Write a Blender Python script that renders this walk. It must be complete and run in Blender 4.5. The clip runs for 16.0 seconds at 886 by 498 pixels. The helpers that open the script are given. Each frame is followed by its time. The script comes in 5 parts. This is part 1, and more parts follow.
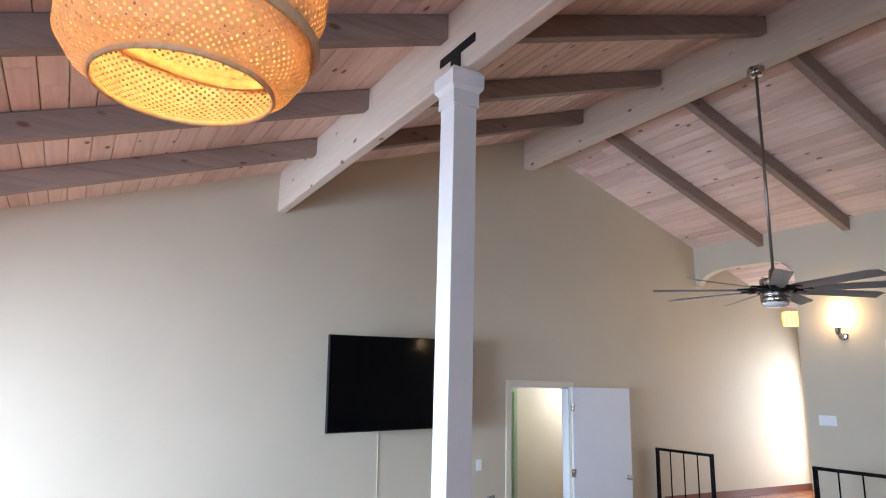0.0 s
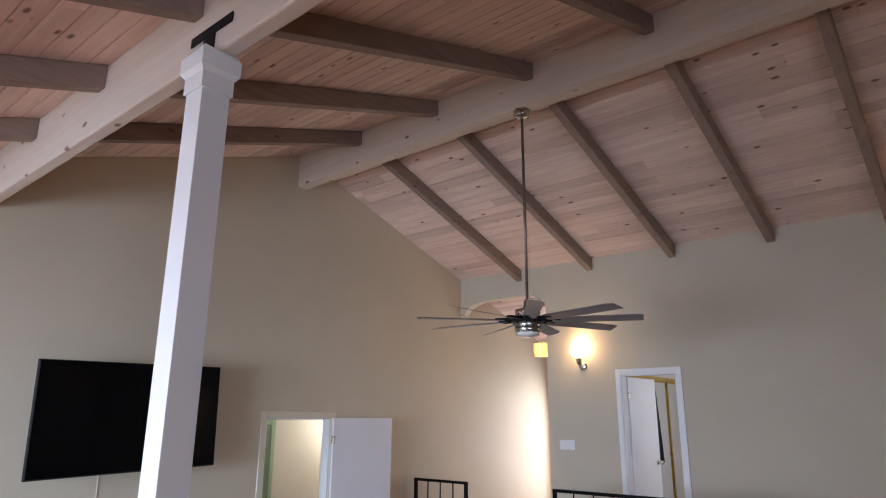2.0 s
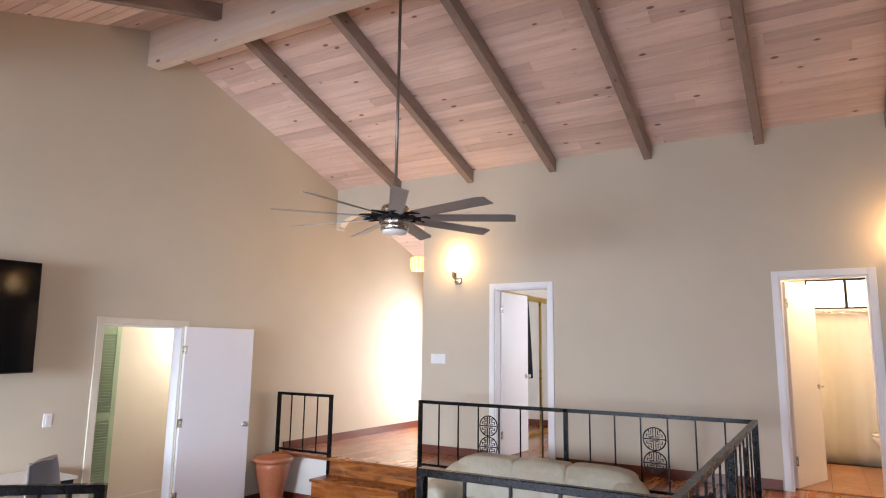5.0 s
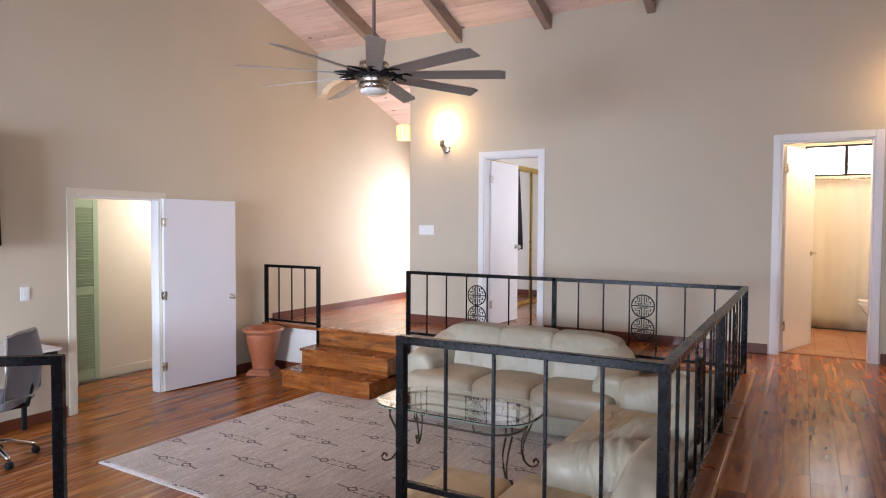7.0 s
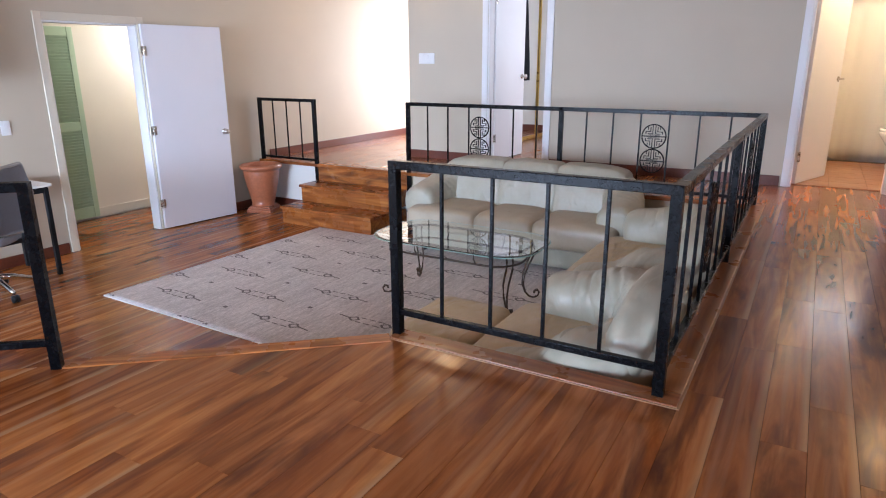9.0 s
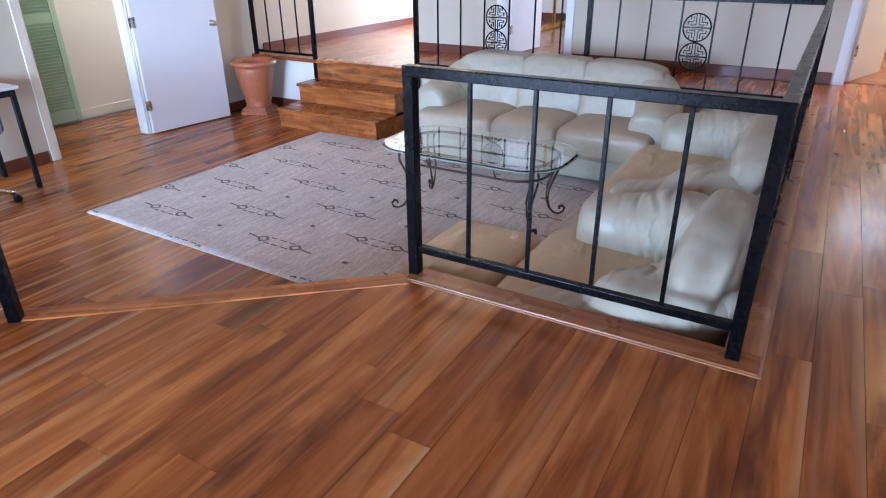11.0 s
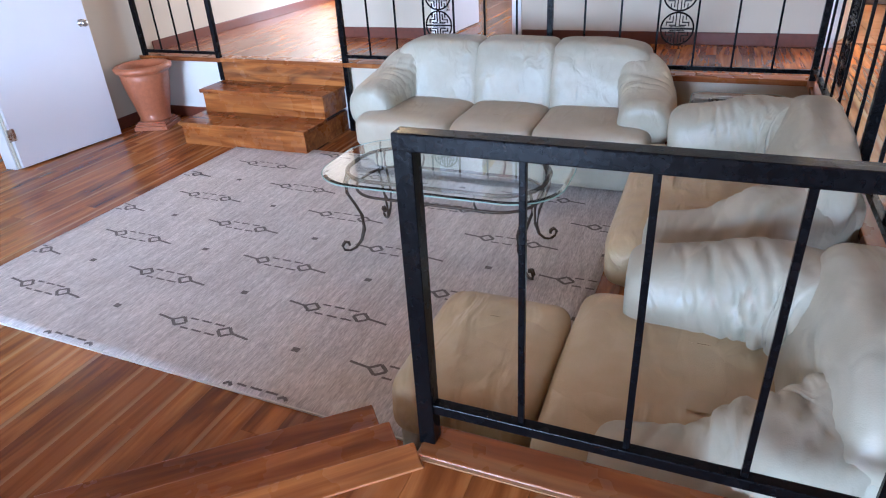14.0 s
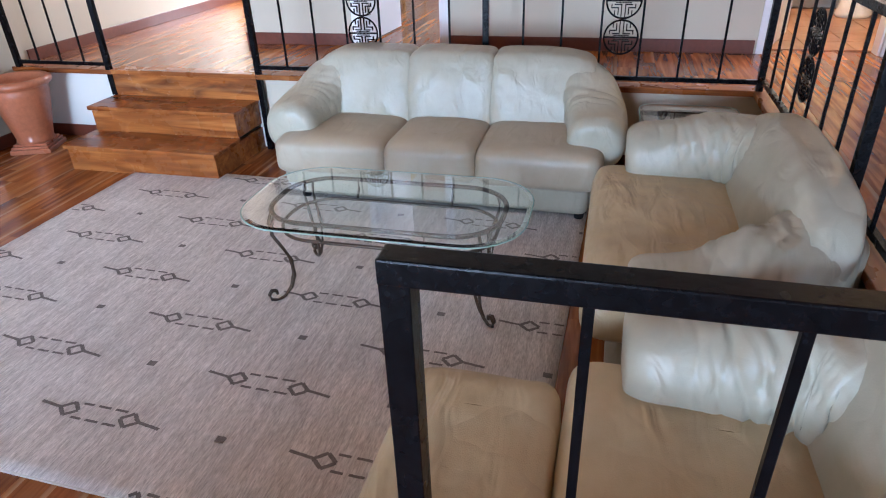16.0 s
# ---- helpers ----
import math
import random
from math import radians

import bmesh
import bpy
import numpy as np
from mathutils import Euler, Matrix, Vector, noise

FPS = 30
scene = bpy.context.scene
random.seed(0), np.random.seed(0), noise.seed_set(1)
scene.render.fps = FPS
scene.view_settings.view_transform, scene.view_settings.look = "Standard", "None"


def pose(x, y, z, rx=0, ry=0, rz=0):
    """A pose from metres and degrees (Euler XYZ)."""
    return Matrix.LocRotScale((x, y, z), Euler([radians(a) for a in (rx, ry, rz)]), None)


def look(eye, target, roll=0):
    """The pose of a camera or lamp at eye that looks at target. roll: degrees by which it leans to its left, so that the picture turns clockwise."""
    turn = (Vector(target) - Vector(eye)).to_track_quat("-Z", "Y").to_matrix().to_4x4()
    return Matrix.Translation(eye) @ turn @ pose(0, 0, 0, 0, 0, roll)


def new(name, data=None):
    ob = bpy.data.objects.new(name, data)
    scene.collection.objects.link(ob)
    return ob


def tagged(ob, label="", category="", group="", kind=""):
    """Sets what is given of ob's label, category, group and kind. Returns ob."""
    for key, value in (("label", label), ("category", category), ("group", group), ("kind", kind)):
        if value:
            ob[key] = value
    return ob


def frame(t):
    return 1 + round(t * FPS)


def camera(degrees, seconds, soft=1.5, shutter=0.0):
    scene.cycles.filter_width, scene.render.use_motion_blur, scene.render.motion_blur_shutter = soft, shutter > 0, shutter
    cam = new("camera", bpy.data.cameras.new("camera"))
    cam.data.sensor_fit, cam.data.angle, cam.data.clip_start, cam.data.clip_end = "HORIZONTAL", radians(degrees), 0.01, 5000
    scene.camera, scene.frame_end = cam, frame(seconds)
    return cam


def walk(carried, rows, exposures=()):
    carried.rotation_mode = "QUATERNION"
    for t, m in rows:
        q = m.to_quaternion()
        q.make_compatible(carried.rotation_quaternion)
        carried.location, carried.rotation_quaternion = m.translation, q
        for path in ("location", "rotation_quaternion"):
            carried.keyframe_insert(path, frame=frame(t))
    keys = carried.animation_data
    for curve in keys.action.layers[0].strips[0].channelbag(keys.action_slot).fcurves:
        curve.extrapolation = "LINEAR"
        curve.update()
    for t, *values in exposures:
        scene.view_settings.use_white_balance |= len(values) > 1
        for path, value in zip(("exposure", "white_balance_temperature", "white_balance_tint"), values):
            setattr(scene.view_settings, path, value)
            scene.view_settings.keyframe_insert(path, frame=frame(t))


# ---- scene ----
cam = camera(69.6, 16.0, 1.1)
PATH = [
    (0, (-0.025, 0.08, 1.443), (0.953, 1.774, 1.863), 1.4),
    (0.5, (0.072, 0.084, 1.445), (1.13, 1.722, 1.889), 1.4),
    (1, (0.146, 0.117, 1.448), (1.339, 1.656, 1.905), 1.1),
    (1.5, (0.224, 0.187, 1.437), (1.59, 1.562, 1.932), 0.5),
    (2, (0.283, 0.249, 1.449), (1.761, 1.492, 1.967), 0.3),
    (2.5, (0.353, 0.295, 1.436), (1.885, 1.473, 1.953), 0.4),
    (3, (0.457, 0.288, 1.434), (2.018, 1.427, 1.948), 0.6),
    (3.5, (0.577, 0.267, 1.417), (2.175, 1.359, 1.921), 1.2),
    (4, (0.669, 0.285, 1.325), (2.312, 1.325, 1.793), 1.2),
    (6.5, (1.014, 0.445, 1.222), (2.757, 1.427, 1.243), 0.7),
    (7, (1.08, 0.447, 1.199), (2.82, 1.431, 1.127), 0.3),
    (7.5, (1.131, 0.434, 1.174), (2.861, 1.422, 0.998), 0.3),
    (8, (1.15, 0.426, 1.148), (2.862, 1.415, 0.844), 0.5),
    (8.5, (1.197, 0.455, 1.117), (2.89, 1.427, 0.684), 0.0),
    (9, (1.264, 0.506, 1.102), (2.927, 1.465, 0.541), -0.2),
    (9.5, (1.351, 0.581, 1.099), (2.997, 1.536, 0.483), -0.2),
    (10, (1.427, 0.639, 1.093), (3.054, 1.577, 0.405), 0.1),
    (10.2, (1.462, 0.663, 1.081), (3.069, 1.6, 0.347), 0.1),
    (12.3, (1.933, 1.051, 1.075), (3.467, 1.919, 0.129), -1.7),
    (12.5, (1.991, 1.086, 1.071), (3.526, 1.952, 0.125), -1.9),
    (13, (2.128, 1.199, 1.097), (3.671, 2.043, 0.144), -2.1),
    (13.5, (2.278, 1.308, 1.056), (3.844, 2.104, 0.099), -3.1),
    (14, (2.362, 1.438, 1.083), (3.973, 2.137, 0.127), -3.4),
    (14.5, (2.438, 1.536, 1.075), (4.064, 2.188, 0.11), -3.6),
    (15, (2.569, 1.608, 1.076), (4.215, 2.205, 0.109), -3.5),
    (15.5, (2.671, 1.65, 1.076), (4.335, 2.174, 0.1), -3.3),
    (16, (2.747, 1.705, 1.085), (4.432, 2.163, 0.109), -2.1),
]
EXPOSURES = [(0.0, -0.48, 5500, 11), (1.0, -0.44, 5650, 12), (1.5, -0.6, 5700, 14), (2.0, -0.85, 5800, 16), (2.5, -0.4, 6000, 16), (3.0, 0.04, 6100, 17), (4.0, 0.04, 6250, 18), (6.5, -0.12, 6050, 19), (7.5, 0.04, 5950, 19), (8.5, 0.06, 5700, 18), (10.0, 0.14, 5200, 18), (13.0, 0.67, 4900, 13), (14.5, 0.47, 5050, 15), (16.0, 0.40, 5180, 14)]
walk(cam, [(t, look(eye, target, roll)) for t, eye, target, roll in PATH], EXPOSURES)

# ---- world, sun, large lights ----
world = bpy.data.worlds.new("sky")
scene.world = world
world.use_nodes = True
sky = world.node_tree.nodes.new("ShaderNodeTexSky")
sky.sky_type = "NISHITA"
sky.sun_disc = False
sky.sun_elevation = radians(48)
sky.sun_rotation = radians(300)
world.node_tree.links.new(sky.outputs[0], world.node_tree.nodes["Background"].inputs[0])
world.node_tree.nodes["Background"].inputs[1].default_value = 0.12


def lamp(name, kind, m, energy, color, size=0.1, size_y=None):
    data = bpy.data.lights.new(name, kind)
    data.energy, data.color = energy, color
    if kind == "AREA":
        data.shape, data.size, data.size_y = "RECTANGLE", size, size_y or size
    elif kind == "POINT":
        data.shadow_soft_size = size
    elif kind == "SUN":
        data.angle = size
    ob = new(name, data)
    ob.matrix_world = m
    return ob


lamp("sun", "SUN", look((-8, 14, 18), (0, 0, 0)), 2.5, (1.0, 0.95, 0.88), radians(0.5))
window_light = lamp("daylight_west", "AREA", look((-3.5, 4.1, 1.15), (0.0, 5.0, -0.4)), 590, (0.74, 0.88, 1.0), 3.3, 2.0)
window_light.data.spread = radians(114)
lamp("daylight_south", "AREA", look((-1.9, -3.1, 1.25), (-0.7, 3.0, 1.3)), 215, (0.74, 0.88, 1.0), 2.7, 1.8)
lamp("daylight_hall", "AREA", look((10.22, 5.45, 1.1), (8.0, 5.9, 0.9)), 86, (1.0, 0.96, 0.89), 1.1, 1.9)
lamp("daylight_bath", "AREA", look((10.5, 0.05, 2.05), (8.5, 0.1, 1.0)), 3.5, (1.0, 0.97, 0.92), 0.8, 0.34)
lamp("bath_bulb", "POINT", pose(8.3, 0.25, 2.4), 165, (1.0, 0.70, 0.36), 0.12)
# added fill for the bedroom; the wall behind it has no window
lamp("bedroom_fill", "AREA", look((9.6, 1.62, 1.4), (9.6, 4.0, 1.2)), 70, (0.95, 0.97, 1.0), 1.4, 1.2)
# added fill that brightens the passage; no fitting belongs to it
lamp("passage_fill", "POINT", pose(6.5, 6.9, 1.5), 48, (1.0, 0.90, 0.70), 0.06)
lamp("sconce_bulb_1", "POINT", pose(7.73, 4.225, 2.42), 9, (1.0, 0.62, 0.28), 0.05)
lamp("sconce_bulb_2", "POINT", pose(7.73, -0.42, 2.46), 5, (1.0, 0.50, 0.18), 0.05)
lamp("hall_bulb", "POINT", pose(8.08, 4.98, 2.41), 2.0, (1.0, 0.66, 0.28), 0.03)
lamp("pendant_bulb", "POINT", pose(0.075, 1.163, 2.11), 8, (1.0, 0.60, 0.16), 0.05)


# ---- materials ----
def material(name):
    m = bpy.data.materials.new(name)
    m.use_nodes = True
    t = m.node_tree
    return m, t, t.nodes, t.nodes["Principled BSDF"]


def link(t, a, b):
    t.links.new(a, b)


def math_node(t, op, a, b=None, clamp=False):
    n = t.nodes.new("ShaderNodeMath")
    n.operation, n.use_clamp = op, clamp
    for i, v in enumerate((a, b)):
        if v is None:
            continue
        if isinstance(v, (int, float)):
            n.inputs[i].default_value = v
        else:
            link(t, v, n.inputs[i])
    return n.outputs[0]


def ramp(t, fac, stops):
    n = t.nodes.new("ShaderNodeValToRGB")
    el = n.color_ramp.elements
    while len(el) < len(stops):
        el.new(0.5)
    for e, (p, c) in zip(el, stops):
        e.position, e.color = p, (*c, 1) if len(c) == 3 else c
    link(t, fac, n.inputs[0])
    return n.outputs[0]


def noise_node(t, vec, scale, detail=4.0, rough=0.55, distortion=0.0):
    n = t.nodes.new("ShaderNodeTexNoise")
    n.inputs["Scale"].default_value, n.inputs["Detail"].default_value = scale, detail
    n.inputs["Roughness"].default_value, n.inputs["Distortion"].default_value = rough, distortion
    if vec is not None:
        link(t, vec, n.inputs["Vector"])
    return n.outputs[0]


def stretched(t, scale, jitter=None, turn=0.0):
    """World position times a scale, with a shift for each piece."""
    g = t.nodes.new("ShaderNodeNewGeometry")
    v = t.nodes.new("ShaderNodeVectorMath")
    v.operation = "MULTIPLY"
    src = g.outputs["Position"]
    if turn:
        r = t.nodes.new("ShaderNodeVectorRotate")
        r.rotation_type = "Z_AXIS"
        r.inputs["Angle"].default_value = turn
        link(t, src, r.inputs["Vector"])
        src = r.outputs[0]
    link(t, src, v.inputs[0])
    v.inputs[1].default_value = scale
    out = v.outputs[0]
    if jitter is not None:
        a = t.nodes.new("ShaderNodeVectorMath")
        a.operation = "ADD"
        c = t.nodes.new("ShaderNodeCombineXYZ")
        s = math_node(t, "MULTIPLY", jitter, 37.0)
        for i in range(3):
            link(t, s, c.inputs[i])
        link(t, out, a.inputs[0])
        link(t, c.outputs[0], a.inputs[1])
        out = a.outputs[0]
    return out


def piece_random(t):
    o = t.nodes.new("ShaderNodeObjectInfo")
    g = t.nodes.new("ShaderNodeNewGeometry")
    return math_node(t, "FRACT", math_node(t, "ADD", o.outputs["Random"], g.outputs["Random Per Island"]))


def mix_color(t, fac, a, b, blend="MIX"):
    n = t.nodes.new("ShaderNodeMix")
    n.data_type, n.blend_type = "RGBA", blend
    for v, k in ((fac, 0), (a, 6), (b, 7)):
        if isinstance(v, (int, float)):
            n.inputs[k].default_value = v
        elif isinstance(v, tuple):
            n.inputs[k].default_value = (*v, 1)
        else:
            link(t, v, n.inputs[k])
    return n.outputs[2]


def bump(t, bsdf, height, strength, distance=0.002):
    n = t.nodes.new("ShaderNodeBump")
    n.inputs["Strength"].default_value, n.inputs["Distance"].default_value = strength, distance
    link(t, height, n.inputs["Height"])
    link(t, n.outputs[0], bsdf.inputs["Normal"])


def paint(name, color, rough=0.6, vary=0.05, relief=0.15, grain=140.0):
    m, t, nodes, b = material(name)
    vec = stretched(t, (1, 1, 1))
    big = noise_node(t, vec, 1.3, 3)
    c1 = tuple(v * (1 - vary) for v in color)
    c2 = tuple(min(1, v * (1 + vary)) for v in color)
    link(t, ramp(t, big, [(0.3, c1), (0.7, c2)]), b.inputs["Base Color"])
    fine = noise_node(t, vec, grain, 3)
    r = math_node(t, "MULTIPLY_ADD", noise_node(t, vec, 6, 3), 0.15)
    r.node.inputs[2].default_value = rough - 0.07
    link(t, r, b.inputs["Roughness"])
    bump(t, b, fine, relief)
    return m


def plain(name, color, rough=0.5, metal=0.0, coat=0.0, relief=0.0, grain=60.0, vary=0.12):
    m, t, nodes, b = material(name)
    b.inputs["Metallic"].default_value = metal
    b.inputs["Coat Weight"].default_value = coat
    vec = stretched(t, (1, 1, 1))
    n = noise_node(t, vec, grain, 4)
    c1 = tuple(v * (1 - vary) for v in color)
    c2 = tuple(min(1, v * (1 + vary)) for v in color)
    link(t, ramp(t, n, [(0.3, c1), (0.7, c2)]), b.inputs["Base Color"])
    link(t, ramp(t, noise_node(t, vec, grain * 0.2, 3), [(0.3, (rough * 0.8,) * 3), (0.7, (min(1, rough * 1.2),) * 3)]), b.inputs["Roughness"])
    if relief:
        bump(t, b, n, relief)
    return m


def floor_wood(name, along=0, tint=1.0, rough=0.20, turn=0.0):
    """Oiled hardwood strips of strongly mixed browns with dark figure and pale sapwood streaks."""
    m, t, nodes, b = material(name)
    rnd = piece_random(t)
    s = (1.2, 13.0, 13.0) if along == 0 else (13.0, 1.2, 13.0)
    s2 = (1.5, 7.0, 7.0) if along == 0 else (7.0, 1.5, 7.0)
    s3 = (2.2, 70.0, 70.0) if along == 0 else (70.0, 2.2, 70.0)
    s4 = (0.4, 20.0, 20.0) if along == 0 else (20.0, 0.4, 20.0)
    grain = noise_node(t, stretched(t, s, rnd, turn), 1.0, 4, 0.55, 1.3)
    base = ramp(t, grain, [(0.26, tuple(v * tint for v in (0.19, 0.052, 0.015))), (0.44, tuple(v * tint for v in (0.35, 0.108, 0.024))), (0.60, tuple(v * tint for v in (0.52, 0.19, 0.045))), (0.80, tuple(v * tint for v in (0.64, 0.27, 0.075)))])
    tone = ramp(t, rnd, [(0.0, (0.78, 0.70, 0.64)), (0.3, (0.95, 0.86, 0.80)), (0.6, (1.08, 1.05, 1.0)), (0.85, (1.25, 1.28, 1.25)), (1.0, (0.9, 0.78, 0.70))])
    col = mix_color(t, 1.0, base, tone, "MULTIPLY")
    # dark heartwood figure, strong in about a third of the strips
    figured = ramp(t, math_node(t, "FRACT", math_node(t, "MULTIPLY", rnd, 7.31)), [(0.50, (0.42, 0.42, 0.42)), (0.72, (0.98, 0.98, 0.98))])
    blot = noise_node(t, stretched(t, s2, rnd, turn), 1.0, 4, 0.55, 1.3)
    col = mix_color(t, math_node(t, "MULTIPLY", ramp(t, blot, [(0.47, (0, 0, 0)), (0.70, (1, 1, 1))]), figured), col, (0.115, 0.038, 0.015))
    sap = noise_node(t, stretched(t, s4, rnd, turn), 1.0, 2, 0.4, 0.4)
    col = mix_color(t, ramp(t, sap, [(0.58, (0, 0, 0)), (0.76, (0.36, 0.36, 0.36))]), col, tuple(v * tint for v in (0.64, 0.34, 0.14)))
    if along == 0 and not turn:
        # pale sapwood along one edge of some strips
        sep = t.nodes.new("ShaderNodeSeparateXYZ")
        link(t, stretched(t, (1, 1, 1)), sep.inputs[0])
        across = math_node(t, "FRACT", math_node(t, "MULTIPLY", math_node(t, "SUBTRACT", sep.outputs[1], 0.775 - 12.7), 1 / 0.127))
        wave = math_node(t, "MULTIPLY", math_node(t, "SUBTRACT", grain, 0.5), 0.35)
        rim = ramp(t, math_node(t, "ADD", across, wave), [(0.08, (0.55, 0.55, 0.55)), (0.24, (0, 0, 0))])
        some = ramp(t, math_node(t, "FRACT", math_node(t, "MULTIPLY", rnd, 5.73)), [(0.62, (0, 0, 0)), (0.66, (1, 1, 1))])
        col = mix_color(t, math_node(t, "MULTIPLY", rim, some), col, tuple(v * tint for v in (0.72, 0.42, 0.19)))
    fine = noise_node(t, stretched(t, s3, rnd, turn), 1.0, 3)
    col = mix_color(t, 0.22, col, ramp(t, fine, [(0.3, (0.55, 0.5, 0.48)), (0.7, (1.2, 1.2, 1.2))]), "MULTIPLY")
    link(t, col, b.inputs["Base Color"])
    link(t, ramp(t, noise_node(t, stretched(t, (3, 3, 3)), 1.5, 4), [(0.3, (rough * 0.85,) * 3), (0.7, (rough * 1.35,) * 3)]), b.inputs["Roughness"])
    b.inputs["IOR"].default_value = 1.38
    return m


def washed_wood(name, light, dark, along, knots=True, rough=0.6):
    """Whitewashed softwood with grain and small brown knots."""
    m, t, nodes, b = material(name)
    rnd = piece_random(t)
    s = [14.0, 14.0, 14.0]
    s[along] = 0.8
    grain = noise_node(t, stretched(t, s, rnd), 1.4, 5, 0.6, 0.8)
    col = ramp(t, grain, [(0.3, dark), (0.68, light)])
    tone = ramp(t, rnd, [(0.0, (0.84, 0.80, 0.78)), (0.5, (1.0, 0.98, 0.97)), (1.0, (1.08, 1.07, 1.06))])
    col = mix_color(t, 1.0, col, tone, "MULTIPLY")
    if knots:
        k = [7.0, 7.0, 7.0]
        k[along] = 3.4
        v = t.nodes.new("ShaderNodeTexVoronoi")
        v.inputs["Scale"].default_value = 0.9
        link(t, stretched(t, k, rnd), v.inputs["Vector"])
        col = mix_color(t, ramp(t, v.outputs["Distance"], [(0.07, (0.9, 0.9, 0.9)), (0.13, (0, 0, 0))]), col, (0.16, 0.065, 0.035))
    link(t, col, b.inputs["Base Color"])
    b.inputs["Roughness"].default_value = rough
    s3 = [90.0, 90.0, 90.0]
    s3[along] = 4.0
    bump(t, b, noise_node(t, stretched(t, s3, rnd), 1.0, 3), 0.2, 0.001)
    return m


def leather_mat(name, color, worn, wrinkle=0.62):
    m, t, nodes, b = material(name)
    vec = stretched(t, (1, 1, 1))
    big = noise_node(t, vec, 4.5, 5, 0.6)
    link(t, ramp(t, big, [(0.35, color), (0.7, worn)]), b.inputs["Base Color"])
    b.inputs["Roughness"].default_value = 0.40
    v = t.nodes.new("ShaderNodeTexVoronoi")
    v.inputs["Scale"].default_value = 260
    link(t, vec, v.inputs["Vector"])
    # broad soft puckers that gather in patches
    swell = noise_node(t, stretched(t, (4.5, 12, 8)), 1.0, 2, 0.45, 0.8)
    patch = ramp(t, noise_node(t, vec, 3.2, 2), [(0.40, (0.2, 0.2, 0.2)), (0.60, (1, 1, 1))])
    h = math_node(t, "ADD", math_node(t, "MULTIPLY", v.outputs["Distance"], 0.012), math_node(t, "MULTIPLY", swell, patch))
    bump(t, b, h, wrinkle, 0.028)
    return m


def glass_mat(name, color=(0.93, 0.98, 0.96), rough=0.0):
    m, t, nodes, b = material(name)
    b.inputs["Base Color"].default_value = (*color, 1)
    b.inputs["Transmission Weight"].default_value = 1.0
    b.inputs["Roughness"].default_value = rough
    b.inputs["IOR"].default_value = 1.5
    return m


def glowing(name, color, strength, base=(0.9, 0.85, 0.75)):
    m, t, nodes, b = material(name)
    b.inputs["Base Color"].default_value = (*base, 1)
    b.inputs["Emission Color"].default_value = (*color, 1)
    b.inputs["Emission Strength"].default_value = strength
    b.inputs["Roughness"].default_value = 0.3
    return m


WALL = paint("beige_wall_paint", (0.55, 0.478, 0.362), 0.62, 0.03, 0.2)
WHITE = paint("white_gloss_paint", (0.80, 0.79, 0.78), 0.35, 0.02, 0.05)
DOORWHITE = paint("white_door_paint", (0.76, 0.75, 0.77), 0.42, 0.02, 0.05)
CREAM = paint("cream_trim_paint", (0.66, 0.60, 0.48), 0.45, 0.03, 0.08)
OFFWHITE = paint("off_white_wall_paint", (0.72, 0.69, 0.62), 0.6, 0.03, 0.15)
GREEN = paint("mint_green_paint", (0.42, 0.58, 0.43), 0.5, 0.04, 0.08)
FLOOR = floor_wood("hardwood_floor", 0, 0.78, 0.17)
FLOORGAP = plain("floor_joint", (0.07, 0.028, 0.012), 0.6)
STEPWOOD = floor_wood("step_hardwood", 1, 0.72, 0.25)
NOSING = floor_wood("nosing_hardwood_y", 1, 0.7, 0.26)
NOSINGX = floor_wood("nosing_hardwood_x", 0, 0.7, 0.26)
FILLER = plain("pale_joint_filler", (0.42, 0.22, 0.10), 0.5)
BASEBOARD = plain("red_brown_baseboard", (0.13, 0.035, 0.018), 0.35, coat=0.2, grain=30)
BOARDS = washed_wood("whitewashed_pine_boards", (0.80, 0.63, 0.55), (0.65, 0.485, 0.41), 1)
RAFTER = washed_wood("taupe_rafter_wood", (0.33, 0.25, 0.205), (0.24, 0.175, 0.145), 0, True)
BEAM = washed_wood("whitewashed_beam_wood", (0.74, 0.67, 0.58), (0.66, 0.575, 0.48), 1, True)
IRON = plain("black_painted_iron", (0.003, 0.003, 0.0036), 0.26, 0.0, 0.0, 0.22, 70, 0.5)
IRON.node_tree.nodes["Principled BSDF"].inputs["IOR"].default_value = 1.22
BRONZE = plain("dark_bronze_iron", (0.085, 0.062, 0.045), 0.42, 0.75, 0.0, 0.25, 120, 0.3)
NICKEL = plain("brushed_nickel", (0.55, 0.52, 0.47), 0.28, 1.0, 0, 0.05, 200)
RODMETAL = plain("dark_satin_nickel", (0.27, 0.22, 0.19), 0.4, 0.8, 0, 0.0, 8)
STEEL = plain("grey_brushed_blade", (0.30, 0.29, 0.28), 0.42, 0.35, 0, 0.05, 160)
CHROME = plain("chrome", (0.75, 0.76, 0.78), 0.10, 1.0)
BRASS = plain("gold_metal_frame", (0.62, 0.44, 0.12), 0.32, 0.9)
BLACK = plain("black_plastic", (0.015, 0.015, 0.016), 0.45)
LEATHER = leather_mat("cream_leather", (0.43, 0.40, 0.305), (0.365, 0.33, 0.24))
SEATLEATHER = leather_mat("worn_tan_leather", (0.52, 0.405, 0.235), (0.445, 0.33, 0.175), 1.0)
SOFASEAT = leather_mat("worn_greige_leather", (0.43, 0.365, 0.265), (0.38, 0.31, 0.21), 0.35)
GLASS = glass_mat("clear_glass")
PANE = glass_mat("window_glass", (1, 1, 1))
GLASSEDGE = plain("green_glass_edge", (0.30, 0.42, 0.36), 0.12)
MIRROR = plain("mirror", (0.86, 0.88, 0.87), 0.02, 1.0, vary=0.0)
